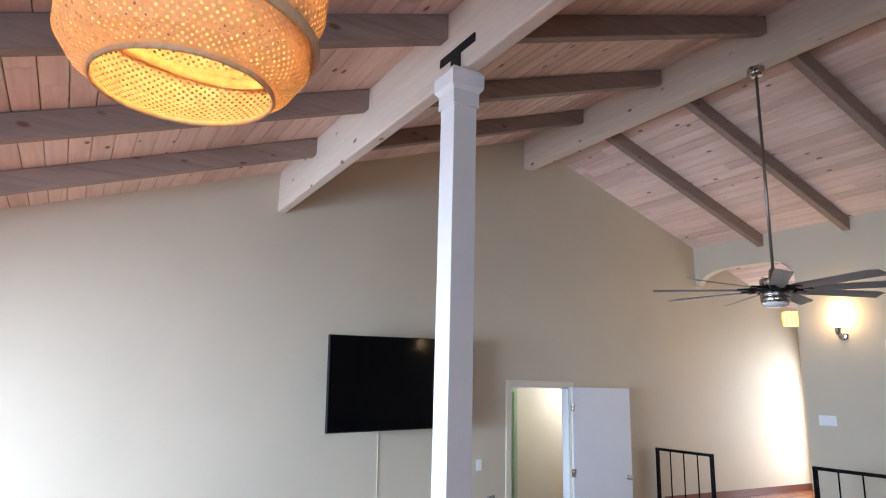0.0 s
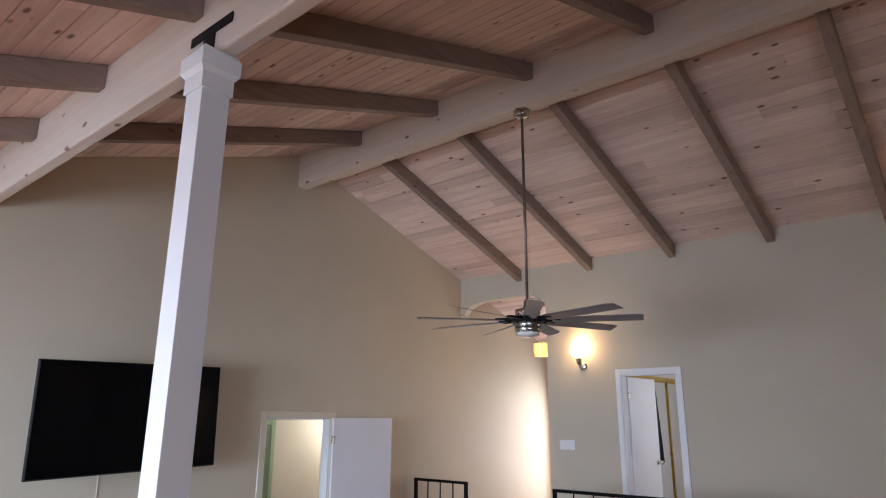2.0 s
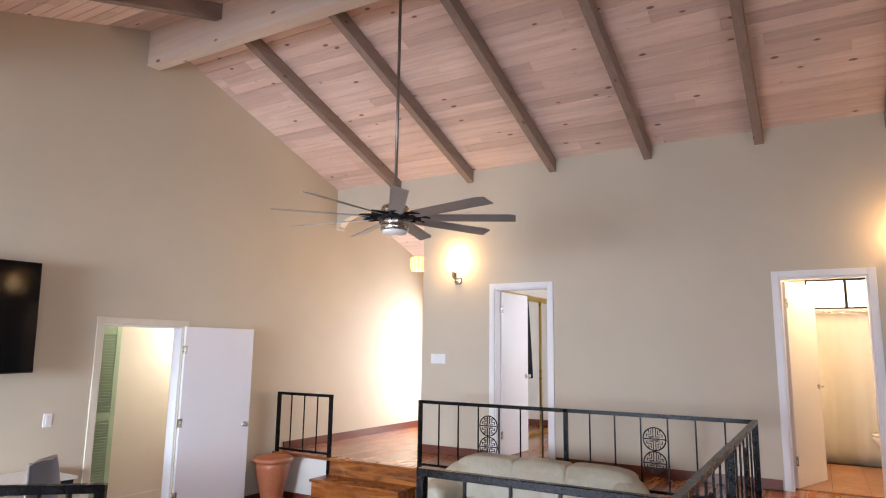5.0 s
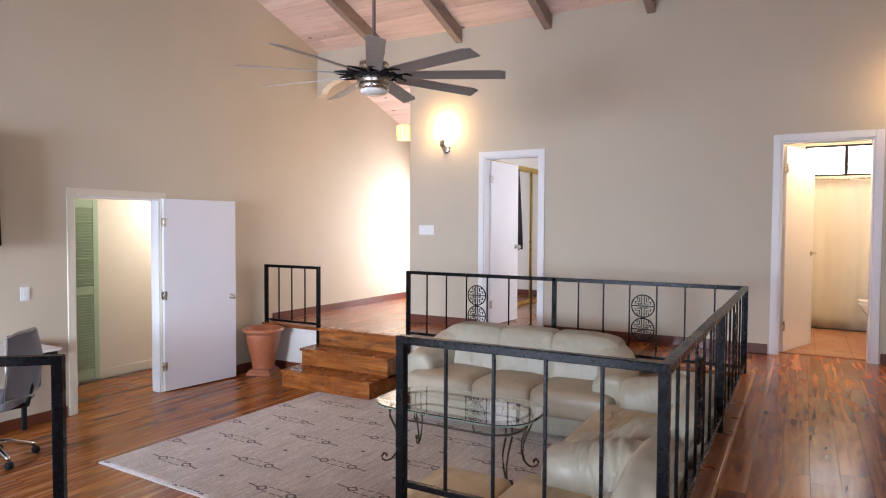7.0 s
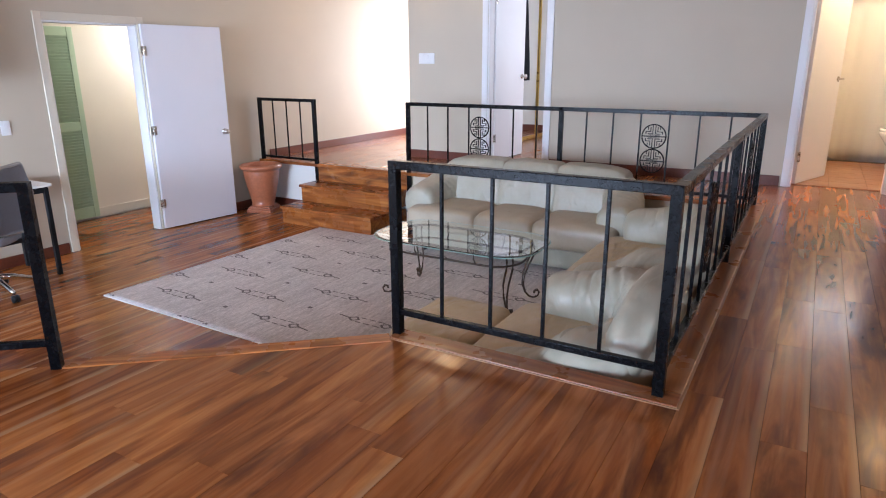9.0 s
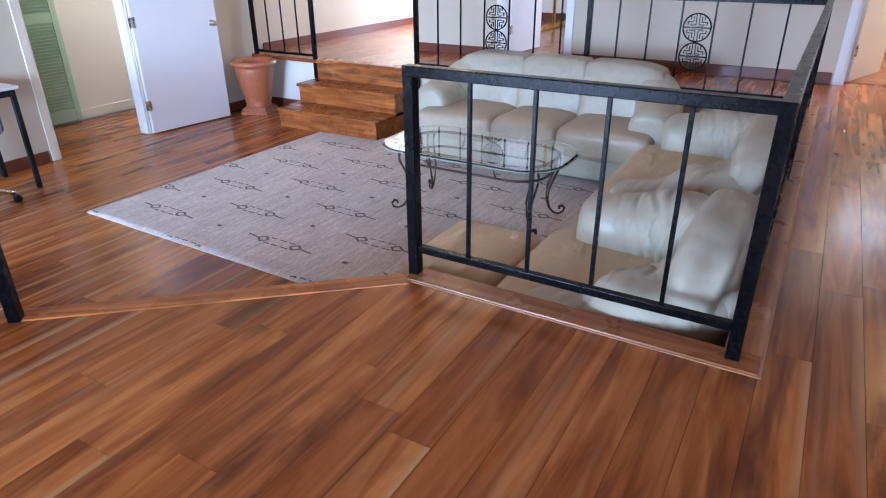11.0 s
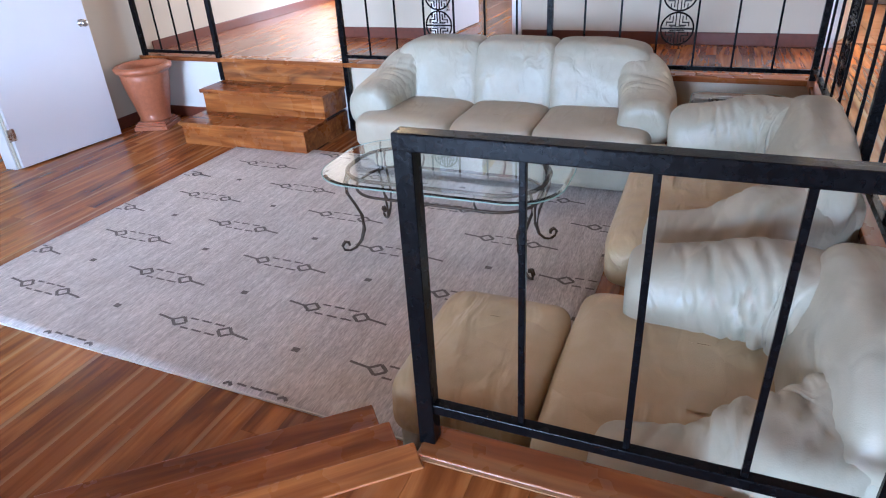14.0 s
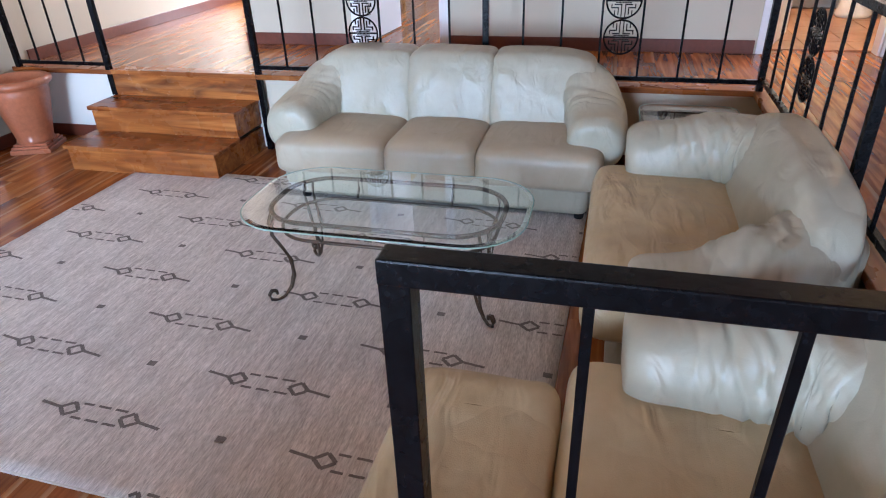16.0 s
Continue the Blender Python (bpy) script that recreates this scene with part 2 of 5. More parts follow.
TERRACOTTA = plain("glazed_terracotta", (0.39, 0.13, 0.058), 0.34, 0, 0.25, 0.1, 40)
PORCELAIN = plain("white_porcelain", (0.82, 0.81, 0.78), 0.12, 0, 0.3, vary=0.02)
CURTAIN = plain("white_curtain_cloth", (0.80, 0.77, 0.70), 0.8, 0, 0, 0.1, 300, 0.03)
DARKCLOTH = plain("charcoal_cloth", (0.030, 0.030, 0.033), 0.9, 0, 0, 0.2, 200)
TILE = plain("brown_floor_tile", (0.26, 0.12, 0.06), 0.35, 0, 0, 0.1, 12, 0.2)
DESKTOP = plain("white_laminate", (0.75, 0.73, 0.69), 0.35, vary=0.03)
MESHGREY = plain("grey_mesh_fabric", (0.24, 0.24, 0.265), 0.8, 0, 0, 0.4, 500, 0.25)
PLATE = plain("white_switch_plate", (0.80, 0.80, 0.78), 0.3, vary=0.02)
SCREEN = plain("tv_screen_glass", (0.003, 0.003, 0.0035), 0.07, vary=0.0)
for dull in (SCREEN, BLACK):
    dull.node_tree.nodes["Principled BSDF"].inputs["Specular IOR Level"].default_value = 0.14
SHADE = glowing("lit_white_glass_shade", (1.0, 0.72, 0.36), 7.0)
SHADE2 = glowing("lit_amber_shade", (1.0, 0.66, 0.22), 1.6, (0.75, 0.55, 0.25))
BULB = glowing("lit_bulb", (1.0, 0.62, 0.15), 10.0)
LIGHTBLOCK = plain("light_block_sheet", (0.12, 0.10, 0.09), 0.8)
SOIL = plain("bounce_ground", (0.16, 0.14, 0.10), 0.95, grain=3)

# rug: greige pile with fine streaks
RUG, t_, n_, b_ = material("greige_wool_rug")
weave = noise_node(t_, stretched(t_, (30, 170, 20)), 1.0, 4, 0.65)
streak = noise_node(t_, stretched(t_, (5, 48, 1)), 1.0, 4, 0.6)
cloud = noise_node(t_, stretched(t_, (3.5, 1.6, 1)), 1.0, 5)
c_ = mix_color(t_, ramp(t_, weave, [(0.32, (0.0,) * 3), (0.66, (1.0,) * 3)]), (0.47, 0.43, 0.405), (0.78, 0.735, 0.70))
c_ = mix_color(t_, 0.8, c_, ramp(t_, streak, [(0.35, (0.80, 0.78, 0.76)), (0.65, (1.12, 1.11, 1.1))]), "MULTIPLY")
c_ = mix_color(t_, 0.6, c_, ramp(t_, cloud, [(0.3, (0.84, 0.82, 0.81)), (0.7, (1.1, 1.09, 1.08))]), "MULTIPLY")
link(t_, c_, b_.inputs["Base Color"])
b_.inputs["Roughness"].default_value = 0.95
bump(t_, b_, weave, 0.5, 0.004)
MOTIF = plain("dark_taupe_rug_yarn", (0.175, 0.15, 0.14), 0.95, 0, 0, 0.5, 220, 0.3)

# woven rattan: lets a part of the light through
RATTAN, t_, n_, b_ = material("woven_rattan")
link(t_, ramp(t_, noise_node(t_, stretched(t_, (1, 1, 1)), 60, 4), [(0.3, (0.60, 0.39, 0.19)), (0.7, (0.78, 0.57, 0.33))]), b_.inputs["Base Color"])
b_.inputs["Roughness"].default_value = 0.5
tr_ = n_.new("ShaderNodeBsdfTranslucent")
tr_.inputs[0].default_value = (0.85, 0.42, 0.10, 1)
mx_ = n_.new("ShaderNodeMixShader")
mx_.inputs[0].default_value = 0.16
link(t_, b_.outputs[0], mx_.inputs[1])
link(t_, tr_.outputs[0], mx_.inputs[2])
link(t_, mx_.outputs[0], n_["Material Output"].inputs[0])


# ---- mesh tools ----
def part(name, bm, mat, parent=None, label="", smooth=False):
    me = bpy.data.meshes.new(name)
    bmesh.ops.recalc_face_normals(bm, faces=bm.faces)
    bm.to_mesh(me)
    bm.free()
    me.materials.append(mat)
    if smooth:
        me.polygons.foreach_set("use_smooth", [True] * len(me.polygons))
    ob = new(name, me)
    if parent is not None:
        ob.parent = parent
    if label:
        ob["label"] = label
    return ob


def thing(name, m, label, category, group=""):
    ob = new(name)
    ob.matrix_world = m
    ob.empty_display_size = 0.1
    return tagged(ob, label, category, group)


def box(bm, x0, x1, y0, y1, z0, z1, bev=0.0, seg=2, m=None):
    r = bmesh.ops.create_cube(bm, size=1.0)
    vs = r["verts"]
    for v in vs:
        v.co = Vector(((x0 + x1) / 2 + v.co.x * (x1 - x0), (y0 + y1) / 2 + v.co.y * (y1 - y0), (z0 + z1) / 2 + v.co.z * (z1 - z0)))
    if bev:
        es = list({e for v in vs for e in v.link_edges})
        r2 = bmesh.ops.bevel(bm, geom=es, offset=bev, segments=seg, profile=0.5, affect="EDGES")
        vs = list({v for f in r2["faces"] for v in f.verts} | {v for v in vs if v.is_valid})
    if m is not None:
        bmesh.ops.transform(bm, matrix=m, verts=vs)
    return vs


def boxes(*dims, bev=0.0, seg=2):
    bm = bmesh.new()
    for d in dims:
        box(bm, *d, bev=bev, seg=seg)
    return bm


def prism(bm, pts, axis, a, b):
    """A polygon in the plane across an axis, drawn out from a to b."""
    def place(p, s):
        return (s, p[0], p[1]) if axis == "x" else (p[0], s, p[1]) if axis == "y" else (p[0], p[1], s)
    lo = [bm.verts.new(place(p, a)) for p in pts]
    hi = [bm.verts.new(place(p, b)) for p in pts]
    bm.faces.new(lo)
    bm.faces.new(hi)
    n = len(pts)
    for i in range(n):
        bm.faces.new((lo[i], lo[(i + 1) % n], hi[(i + 1) % n], hi[i]))


def sweep(bm, pts, radius, seg=10, closed=False, flat=1.0):
    """A tube along points; radius a number or one for each point; flat squeezes it across."""
    pts = [Vector(p) for p in pts]
    n = len(pts)
    rings = []
    up = Vector((0.0, 0.0, 1.0))
    for i, p in enumerate(pts):
        a = pts[(i - 1) % n] if (closed or i > 0) else p
        c = pts[(i + 1) % n] if (closed or i < n - 1) else p
        d = (c - a).normalized()
        side = d.cross(up)
        if side.length < 1e-3:
            side = d.cross(Vector((0, 1, 0)))
        side.normalize()
        nrm = side.cross(d).normalized()
        r = radius[i] if isinstance(radius, (list, tuple)) else radius
        rings.append([bm.verts.new(p + side * (r * flat * math.cos(k * math.tau / seg)) + nrm * (r * math.sin(k * math.tau / seg))) for k in range(seg)])
    m = n if closed else n - 1
    for i in range(m):
        a, c = rings[i], rings[(i + 1) % n]
        for k in range(seg):
            bm.faces.new((a[k], a[(k + 1) % seg], c[(k + 1) % seg], c[k]))
    if not closed:
        bm.faces.new(rings[0])
        bm.faces.new(rings[-1])


def lathe(bm, profile, seg=32, centre=(0, 0, 0), cap=True):
    rings = []
    for r, z in profile:
        rings.append([bm.verts.new((centre[0] + r * math.cos(k * math.tau / seg), centre[1] + r * math.sin(k * math.tau / seg), centre[2] + z)) for k in range(seg)])
    for a, c in zip(rings, rings[1:]):
        for k in range(seg):
            bm.faces.new((a[k], a[(k + 1) % seg], c[(k + 1) % seg], c[k]))
    if cap:
        bm.faces.new(rings[0])
        bm.faces.new(rings[-1])


def pillow(bm, centre, half, e1=0.45, e2=0.35, puff=0.01, freq=6.0, seed=0.0, lat=26, lon=52, m=None):
    """A stuffed cushion: a rounded box whose skin is slightly uneven."""
    def f(v, e):
        return math.copysign(abs(v) ** e, v)
    rows = []
    for i in range(1, lat):
        a = -math.pi / 2 + math.pi * i / lat
        row = []
        for k in range(lon):
            w = math.tau * k / lon
            p = Vector((half[0] * f(math.cos(a), e1) * f(math.cos(w), e2), half[1] * f(math.cos(a), e1) * f(math.sin(w), e2), half[2] * f(math.sin(a), e1)))
            q = p * freq + Vector((seed, seed * 1.7, -seed))
            g = noise.noise(q) + 0.5 * noise.noise(q * 2.3)
            row.append(bm.verts.new(Vector(centre) + p + p.normalized() * (g * puff)))
        rows.append(row)
    for a, c in zip(rows, rows[1:]):
        for k in range(lon):
            bm.faces.new((a[k], a[(k + 1) % lon], c[(k + 1) % lon], c[k]))
    bm.faces.new(rows[0])
    bm.faces.new(rows[-1])
    if m is not None:
        bmesh.ops.transform(bm, matrix=m, verts=[v for r in rows for v in r])


def structure(name, bm, mat, label, category, smooth=False):
    return tagged(part(name, bm, mat, None, "", smooth), label, category, "", "structure")


# ---- large structure ----
YA, XB = 6.244, 7.84          # room faces of the two long walls
RIDGE_X, RIDGE_Z, PITCH = 4.75, 4.57, 0.335
LOW = -0.55                   # sunken floor
XW, YS, XE = -3.6, -3.2, 11.6


def roof_z(x):
    return RIDGE_Z - PITCH * abs(x - RIDGE_X)


def house_shell():
    t = 0.12
    # north wall with the doorway to the passage
    bm = bmesh.new()
    prism(bm, [(XW, LOW - 0.1), (4.485, LOW - 0.1), (4.485, roof_z(4.485)), (XW, roof_z(XW))], "y", YA, YA + t)
    prism(bm, [(4.485, 1.46), (5.375, 1.46), (5.375, roof_z(5.375)), (RIDGE_X, RIDGE_Z), (4.485, roof_z(4.485))], "y", YA, YA + t)
    prism(bm, [(5.375, LOW - 0.1), (10.45, LOW - 0.1), (10.45, roof_z(10.45)), (5.375, roof_z(5.375))], "y", YA, YA + t)
    structure("wall_north", bm, WALL, "tall beige painted gable wall with a doorway", "wall")
    # east wall with two doorways and the arched opening to the hall
    top = roof_z(XB)
    bm = boxes((XB, XB + t, YS, -0.09, -0.1, top), (XB, XB + t, 0.65, 3.035, -0.1, top), (XB, XB + t, 3.72, 4.75, -0.1, top),
               (XB, XB + t, -0.09, 0.65, 2.005, top), (XB, XB + t, 3.035, 3.72, 2.0, top))
    arch = [(4.75, top), (4.75, 2.97)] + [(4.76 + 0.40 * (1 - math.cos(a)), 2.97 + 0.19 * math.sin(a)) for a in np.linspace(0, math.pi / 2, 9)]
    arch += [(6.185 - 0.45 * (1 - math.cos(a)), 2.95 + 0.21 * math.sin(a)) for a in np.linspace(math.pi / 2, 0, 9)] + [(YA, 2.95), (YA, top)]
    prism(bm, arch, "x", XB, XB + t)
    structure("wall_east", bm, WALL, "beige painted wall with two doorways and an arched hall opening", "wall")
    # plain walls that close the place
    bm = bmesh.new()
    z0, z1 = 0.0, 2.15
    box(bm, XW - t, XW, YS, 2.4, -0.1, roof_z(XW))
    box(bm, XW - t, XW, 5.8, YA, LOW - 0.1, roof_z(XW))
    box(bm, XW - t, XW, 2.4, 5.8, z1, roof_z(XW))
    box(bm, XW - t, XW, 2.4, 5.8, LOW - 0.1, z0)
    structure("wall_west", bm, WALL, "beige wall with a wide glazed opening", "wall")
    bm = bmesh.new()
    prism(bm, [(XW, -0.1), (-3.3, -0.1), (-3.3, roof_z(-3.3)), (XW, roof_z(XW))], "y", YS - t, YS)
    prism(bm, [(-3.3, -0.1), (-0.5, -0.1), (-0.5, 0.35), (-3.3, 0.35)], "y", YS - t, YS)
    prism(bm, [(-3.3, 2.15), (-0.5, 2.15), (-0.5, roof_z(-0.5)), (-3.3, roof_z(-3.3))], "y", YS - t, YS)
    prism(bm, [(-0.5, -0.1), (XE, -0.1), (XE, roof_z(XE)), (RIDGE_X, RIDGE_Z), (-0.5, roof_z(-0.5))], "y", YS - t, YS)
    structure("wall_south", bm, WALL, "beige wall with a wide window opening", "wall")
    # hall, bedroom, bathroom and passage partitions
    bm = boxes((XB + t, 10.3, 4.63, 4.75, -0.1, 2.95))
    structure("wall_hall_side", bm, WALL, "beige painted wall along the hall", "wall")
    bm = boxes((10.3, 10.42, 4.63, 4.86, -0.1, 2.7), (10.3, 10.42, 6.04, YA, -0.1, 2.7), (10.3, 10.42, 4.86, 6.04, 2.05, 2.7))
    structure("wall_hall_end", bm, WALL, "beige hall end wall with a glazed doorway", "wall")
    bm = boxes((XB + t, XE, 4.22, 4.34, -0.1, 2.5), (XB + t, XE, 1.48, 1.60, -0.1, 2.5), (11.5, XE, 1.6, 4.22, -0.1, 2.5))
    structure("wall_bedroom", bm, OFFWHITE, "off-white painted bedroom walls", "wall")
    bm = boxes((XB + t, 10.7, 1.24, 1.36, -0.1, 2.5), (XB + t, 10.7, -1.66, -1.54, -0.1, 2.5), (10.58, 10.7, -1.54, 1.24, -0.1, 1.86), (10.58, 10.7, -1.54, 1.24, 2.25, 2.5),
               (10.58, 10.7, 0.45, 1.24, 1.86, 2.25), (10.58, 10.7, -1.54, -0.75, 1.86, 2.25))
    structure("wall_bathroom", bm, OFFWHITE, "off-white bathroom walls with a high window", "wall")
    for b in ((3.0, 7.6, 7.36, 7.48, LOW - 0.1, 2.1), (2.9, 3.0, YA + t, 7.48, LOW - 0.1, 2.1), (7.6, 7.7, YA + t, 7.48, LOW - 0.1, 2.1)):
        structure("wall_passage", boxes(b), OFFWHITE, "off-white painted passage wall", "wall")
    structure("ceiling_bedroom", boxes((XB + t, XE, 1.48, 4.34, 2.5, 2.56)), OFFWHITE, "flat off-white bedroom ceiling", "ceiling")
    structure("ceiling_bathroom", boxes((XB + t, 10.7, -1.66, 1.36, 2.5, 2.56)), OFFWHITE, "flat off-white bathroom ceiling", "ceiling")
    structure("ceiling_passage", boxes((2.9, 7.7, YA + t, 7.48, 2.1, 2.16)), OFFWHITE, "flat off-white passage ceiling", "ceiling")
    # walls of the sunken area, below the upper floor
    structure("wall_pit_landing", boxes((6.86, 6.98, 4.15, YA, LOW - 0.1, -0.03)), OFFWHITE, "low off-white painted wall below the landing", "wall")
    # beige puts the shade on these white pit walls into their colour
    structure("wall_pit_east", boxes((6.86, 6.98, 0.78, 4.15, LOW - 0.1, -0.03)), WALL, "low wall below the landing, beige to stand in for shade", "wall")
    structure("wall_pit_south", boxes((3.24, 6.86, 0.70, 0.80, LOW - 0.1, -0.03)), WALL, "low wall below the corridor, beige to stand in for shade", "wall")
    structure("wall_pit_near", boxes((3.20, 3.285, 0.80, 1.93, LOW - 0.1, -0.03)), WALL, "low wall beside the steps, beige to stand in for shade", "wall")
    bm = bmesh.new()
    prism(bm, [(1.30, 4.20), (2.43, 2.88), (2.36, 2.82), (1.22, 4.14)], "z", LOW - 0.1, -0.03)
    box(bm, 1.2, 1.3, 4.14, YA, LOW - 0.1, -0.03)
    structure("wall_pit_west", bm, OFFWHITE, "low off-white wall beside the steps", "wall")


def ceiling_boards():
    """Grooved boards along the ridge, one mesh for each slope."""
    rng = random.Random(4)
    wdt, gap = 0.137, 0.0022
    cs = 1 / math.hypot(1, PITCH)
    for side, reach, name in ((-1, 8.9, "ceiling_west"), (1, 7.4, "ceiling_east")):
        verts, faces = [], []
        u = 0.0
        while u < reach:
            y = YS - 0.12 - rng.random() * 2
            while y < 7.6:
                ln = rng.uniform(1.6, 3.6)
                ya, yb = max(y, YS - 0.12), min(y + ln, 7.6)
                if yb > ya + 0.05:
                    drop = rng.uniform(0, 0.0012)
                    prof = [(u + gap, 0.02), (u + gap, 0.004), (u + gap + 0.005, -drop), (u + wdt - gap - 0.005, -drop), (u + wdt - gap, 0.004), (u + wdt - gap, 0.02)]
                    base = len(verts)
                    for yy in (ya + 0.001, yb - 0.001):
                        for d, h in prof:
                            verts.append((RIDGE_X + side * (d * cs + h * PITCH * cs), yy, RIDGE_Z - d * PITCH * cs + h * cs))
                    for k in range(5):
                        faces.append((base + k, base + k + 1, base + 7 + k, base + 6 + k))
                    faces.append(tuple(base + k for k in range(6)))
                    faces.append(tuple(base + 11 - k for k in range(6)))
                y += ln
            u += wdt
        me = bpy.data.meshes.new(name)
        me.from_pydata(verts, [], faces)
        me.materials.append(BOARDS)
        tagged(new(name, me), "sloping ceiling of whitewashed pine boards with small knots", "ceiling", "", "structure")
    # unseen sheet over both slopes, added to keep outside light out
    bm = bmesh.new()
    prism(bm, [(XW - 0.4, roof_z(XW - 0.4) + 0.03), (RIDGE_X, RIDGE_Z + 0.03), (XE + 0.3, roof_z(XE + 0.3) + 0.03), (XE + 0.3, roof_z(XE + 0.3) + 0.15), (RIDGE_X, RIDGE_Z + 0.15), (XW - 0.4, roof_z(XW - 0.4) + 0.15)], "y", YS - 0.3, 7.9)
    structure("roof", bm, LIGHTBLOCK, "unseen dark sheet above the ceiling boards that blocks the sky's light", "roof")


def beams():
    bm = boxes((4.685, 4.83, YS, YA, 4.155, 4.555), bev=0.008)
    tagged(part("ridge_beam", bm, BEAM), "whitewashed solid ridge beam with knots", "beam", "", "structure")
    bm = boxes((1.612, 1.70, YS, YA, 3.10, 3.52), bev=0.012)
    tagged(part("support_beam", bm, BEAM), "whitewashed beam resting on a white post", "beam", "", "structure")
    for k in range(-4, 3):
        y = 2.955 + 1.108 * k
        # each rafter runs from eaves to beam to ridge, cut between the beams
        for x0, x1 in ((XW, 1.612), (1.70, 4.685), (4.83, XB), (XB + 0.12, 10.3)):
            if x0 > XB and y < 4.75:
                continue
            bm = bmesh.new()
            prism(bm, [(x0, roof_z(x0) - 0.162), (x1, roof_z(x1) - 0.162), (x1, roof_z(x1) - 0.003), (x0, roof_z(x0) - 0.003)], "y", y - 0.043, y + 0.043)
            bmesh.ops.bevel(bm, geom=list(bm.edges), offset=0.005, segments=1, affect="EDGES")
            tagged(part("rafter", bm, RAFTER), "taupe stained wooden ceiling rafter", "rafter", "ceiling rafters", "structure")


# diagonal edge of the upper floor: right end, and directions along it and down the steps
DX, DY = 3.285, 1.93
AL = Vector((-0.655, 0.756, 0.0)).normalized()
NO = Vector((AL.y, -AL.x, 0.0))


def diag_x(y):
    return DX + AL.x / AL.y * (y - DY)


PLANKS = {}


def plank_mesh(ln, w, cut=0.0):
    key = (round(ln, 4), w, round(cut, 4))
    if key not in PLANKS:
        g, c, h = 0.0002, 0.0005, 0.014
        me = bpy.data.meshes.new("plank")
        v = []
        for z, i in ((0.0, c), (-0.0018, 0.0), (-h, 0.0)):
            v += [(g + i, g + i, z), (ln - g - i, g + i, z), (ln + cut - g - i, w - g - i, z), (g + i, w - g - i, z)]
        f = [(0, 1, 2, 3)]
        for a in (0, 4):
            f += [(a + 4 + k, a + 4 + (k + 1) % 4, a + (k + 1) % 4, a + k) for k in range(4)]
        me.from_pydata(v, [], f)
        me.materials.append(FLOOR)
        PLANKS[key] = me
    return PLANKS[key]


def lay_planks(parent, spans, z, w, seed, near):
    """Rows of strips along x; spans(y) gives the stretches of a row, near(x, y) picks the single pieces."""
    rng = random.Random(seed)
    verts, faces, count = [], [], 0
    for y, rowspans in spans:
        for x0, x1, cut in rowspans:
            x = x0
            first = rng.uniform(0.2, 1.0)
            while x < x1 - 1e-4:
                ln = rng.choice((0.6, 0.8, 1.0, 1.2, 1.6)) if x > x0 else first
                if x1 - (x + ln) < 0.25:
                    ln = x1 - x
                me = plank_mesh(ln, w, cut if abs(x + ln - x1) < 1e-4 else 0.0)
                if near(x + ln / 2, y) and count < 300:
                    ob = new("plank", me)
                    ob.parent = parent
                    ob.location = (x, y, z)
                    count += 1
                else:
                    b0 = len(verts)
                    verts += [(p.co.x + x, p.co.y + y, p.co.z + z) for p in me.vertices]
                    faces += [tuple(i + b0 for i in p.vertices) for p in me.polygons]
                x += ln
    if verts:
        me = bpy.data.meshes.new("planks")
        me.from_pydata(verts, [], faces)
        me.materials.append(FLOOR)
        ob = new("planks", me)
        ob.parent = parent
        tagged(ob, "", "", "", "stuff")


def floors():
    w = 0.127
    bm = bmesh.new()
    h0, h1 = -0.1, -0.015
    box(bm, XW, XE, YS, 0.78, h0, h1)
    prism(bm, [(XW, 0.78), (3.28, 0.78), (3.28, DY), (1.25, diag_y(1.25)), (1.25, YA), (XW, YA)], "z", h0, h1)
    box(bm, 6.87, XE, 0.78, YA, h0, h1)
    upper = structure("floor_1", bm, FLOORGAP, "glossy upper floor of mixed brown hardwood strips", "floor")
    low = structure("floor_2", boxes((1.25, 6.9, 0.75, 7.4, LOW - 0.1, LOW - 0.015)), FLOORGAP, "glossy sunken floor of mixed brown hardwood strips", "floor")
    return upper, low, w


def diag_y(x):
    return DY + AL.y / AL.x * (x - DX)


def floor_pieces(upper, low, w):
    rows = []
    y = 0.775
    while y > YS:
        y -= w
        rows.append((y, [(XW, XE if y > -1.0 else XE, 0.0)]))
    y = 0.775
    while y < YA - 0.01:
        spans = []
        if y + w <= DY + 0.03:
            spans.append((XW, 3.265, 0.0))
        else:
            xe = diag_x(y) - 0.02
            if xe > 1.25:
                spans.append((XW, xe, diag_x(y + w) - diag_x(y)))
            else:
                spans.append((XW, 1.22, 0.0))
        spans.append((6.93, XE if y < 4.6 else 10.3, 0.0))
        rows.append((y, spans))
        y += w
    rows.sort(key=lambda r: abs(r[0] - 0.9))
    lay_planks(upper, rows, 0.0, w, 11, lambda x, yy: 0.9 < x < 8.2 and -0.9 < yy < 3.2 or 6.9 < x < 8.6 and yy > 3.2)
    rows = []
    y = 0.80
    while y < 7.36 - w:
        if 1.85 < y < 4.75:
            spans = [(1.3, 3.9, 0.0), (6.1, 6.86, 0.0)]
        else:
            spans = [(1.3, 6.86, 0.0)]
        rows.append((y, spans))
        y += w
    rows.sort(key=lambda r: -r[0] if r[0] > 4.6 else 10 - r[0])
    lay_planks(low, rows, LOW, w, 12, lambda x, yy: x > 2.6)


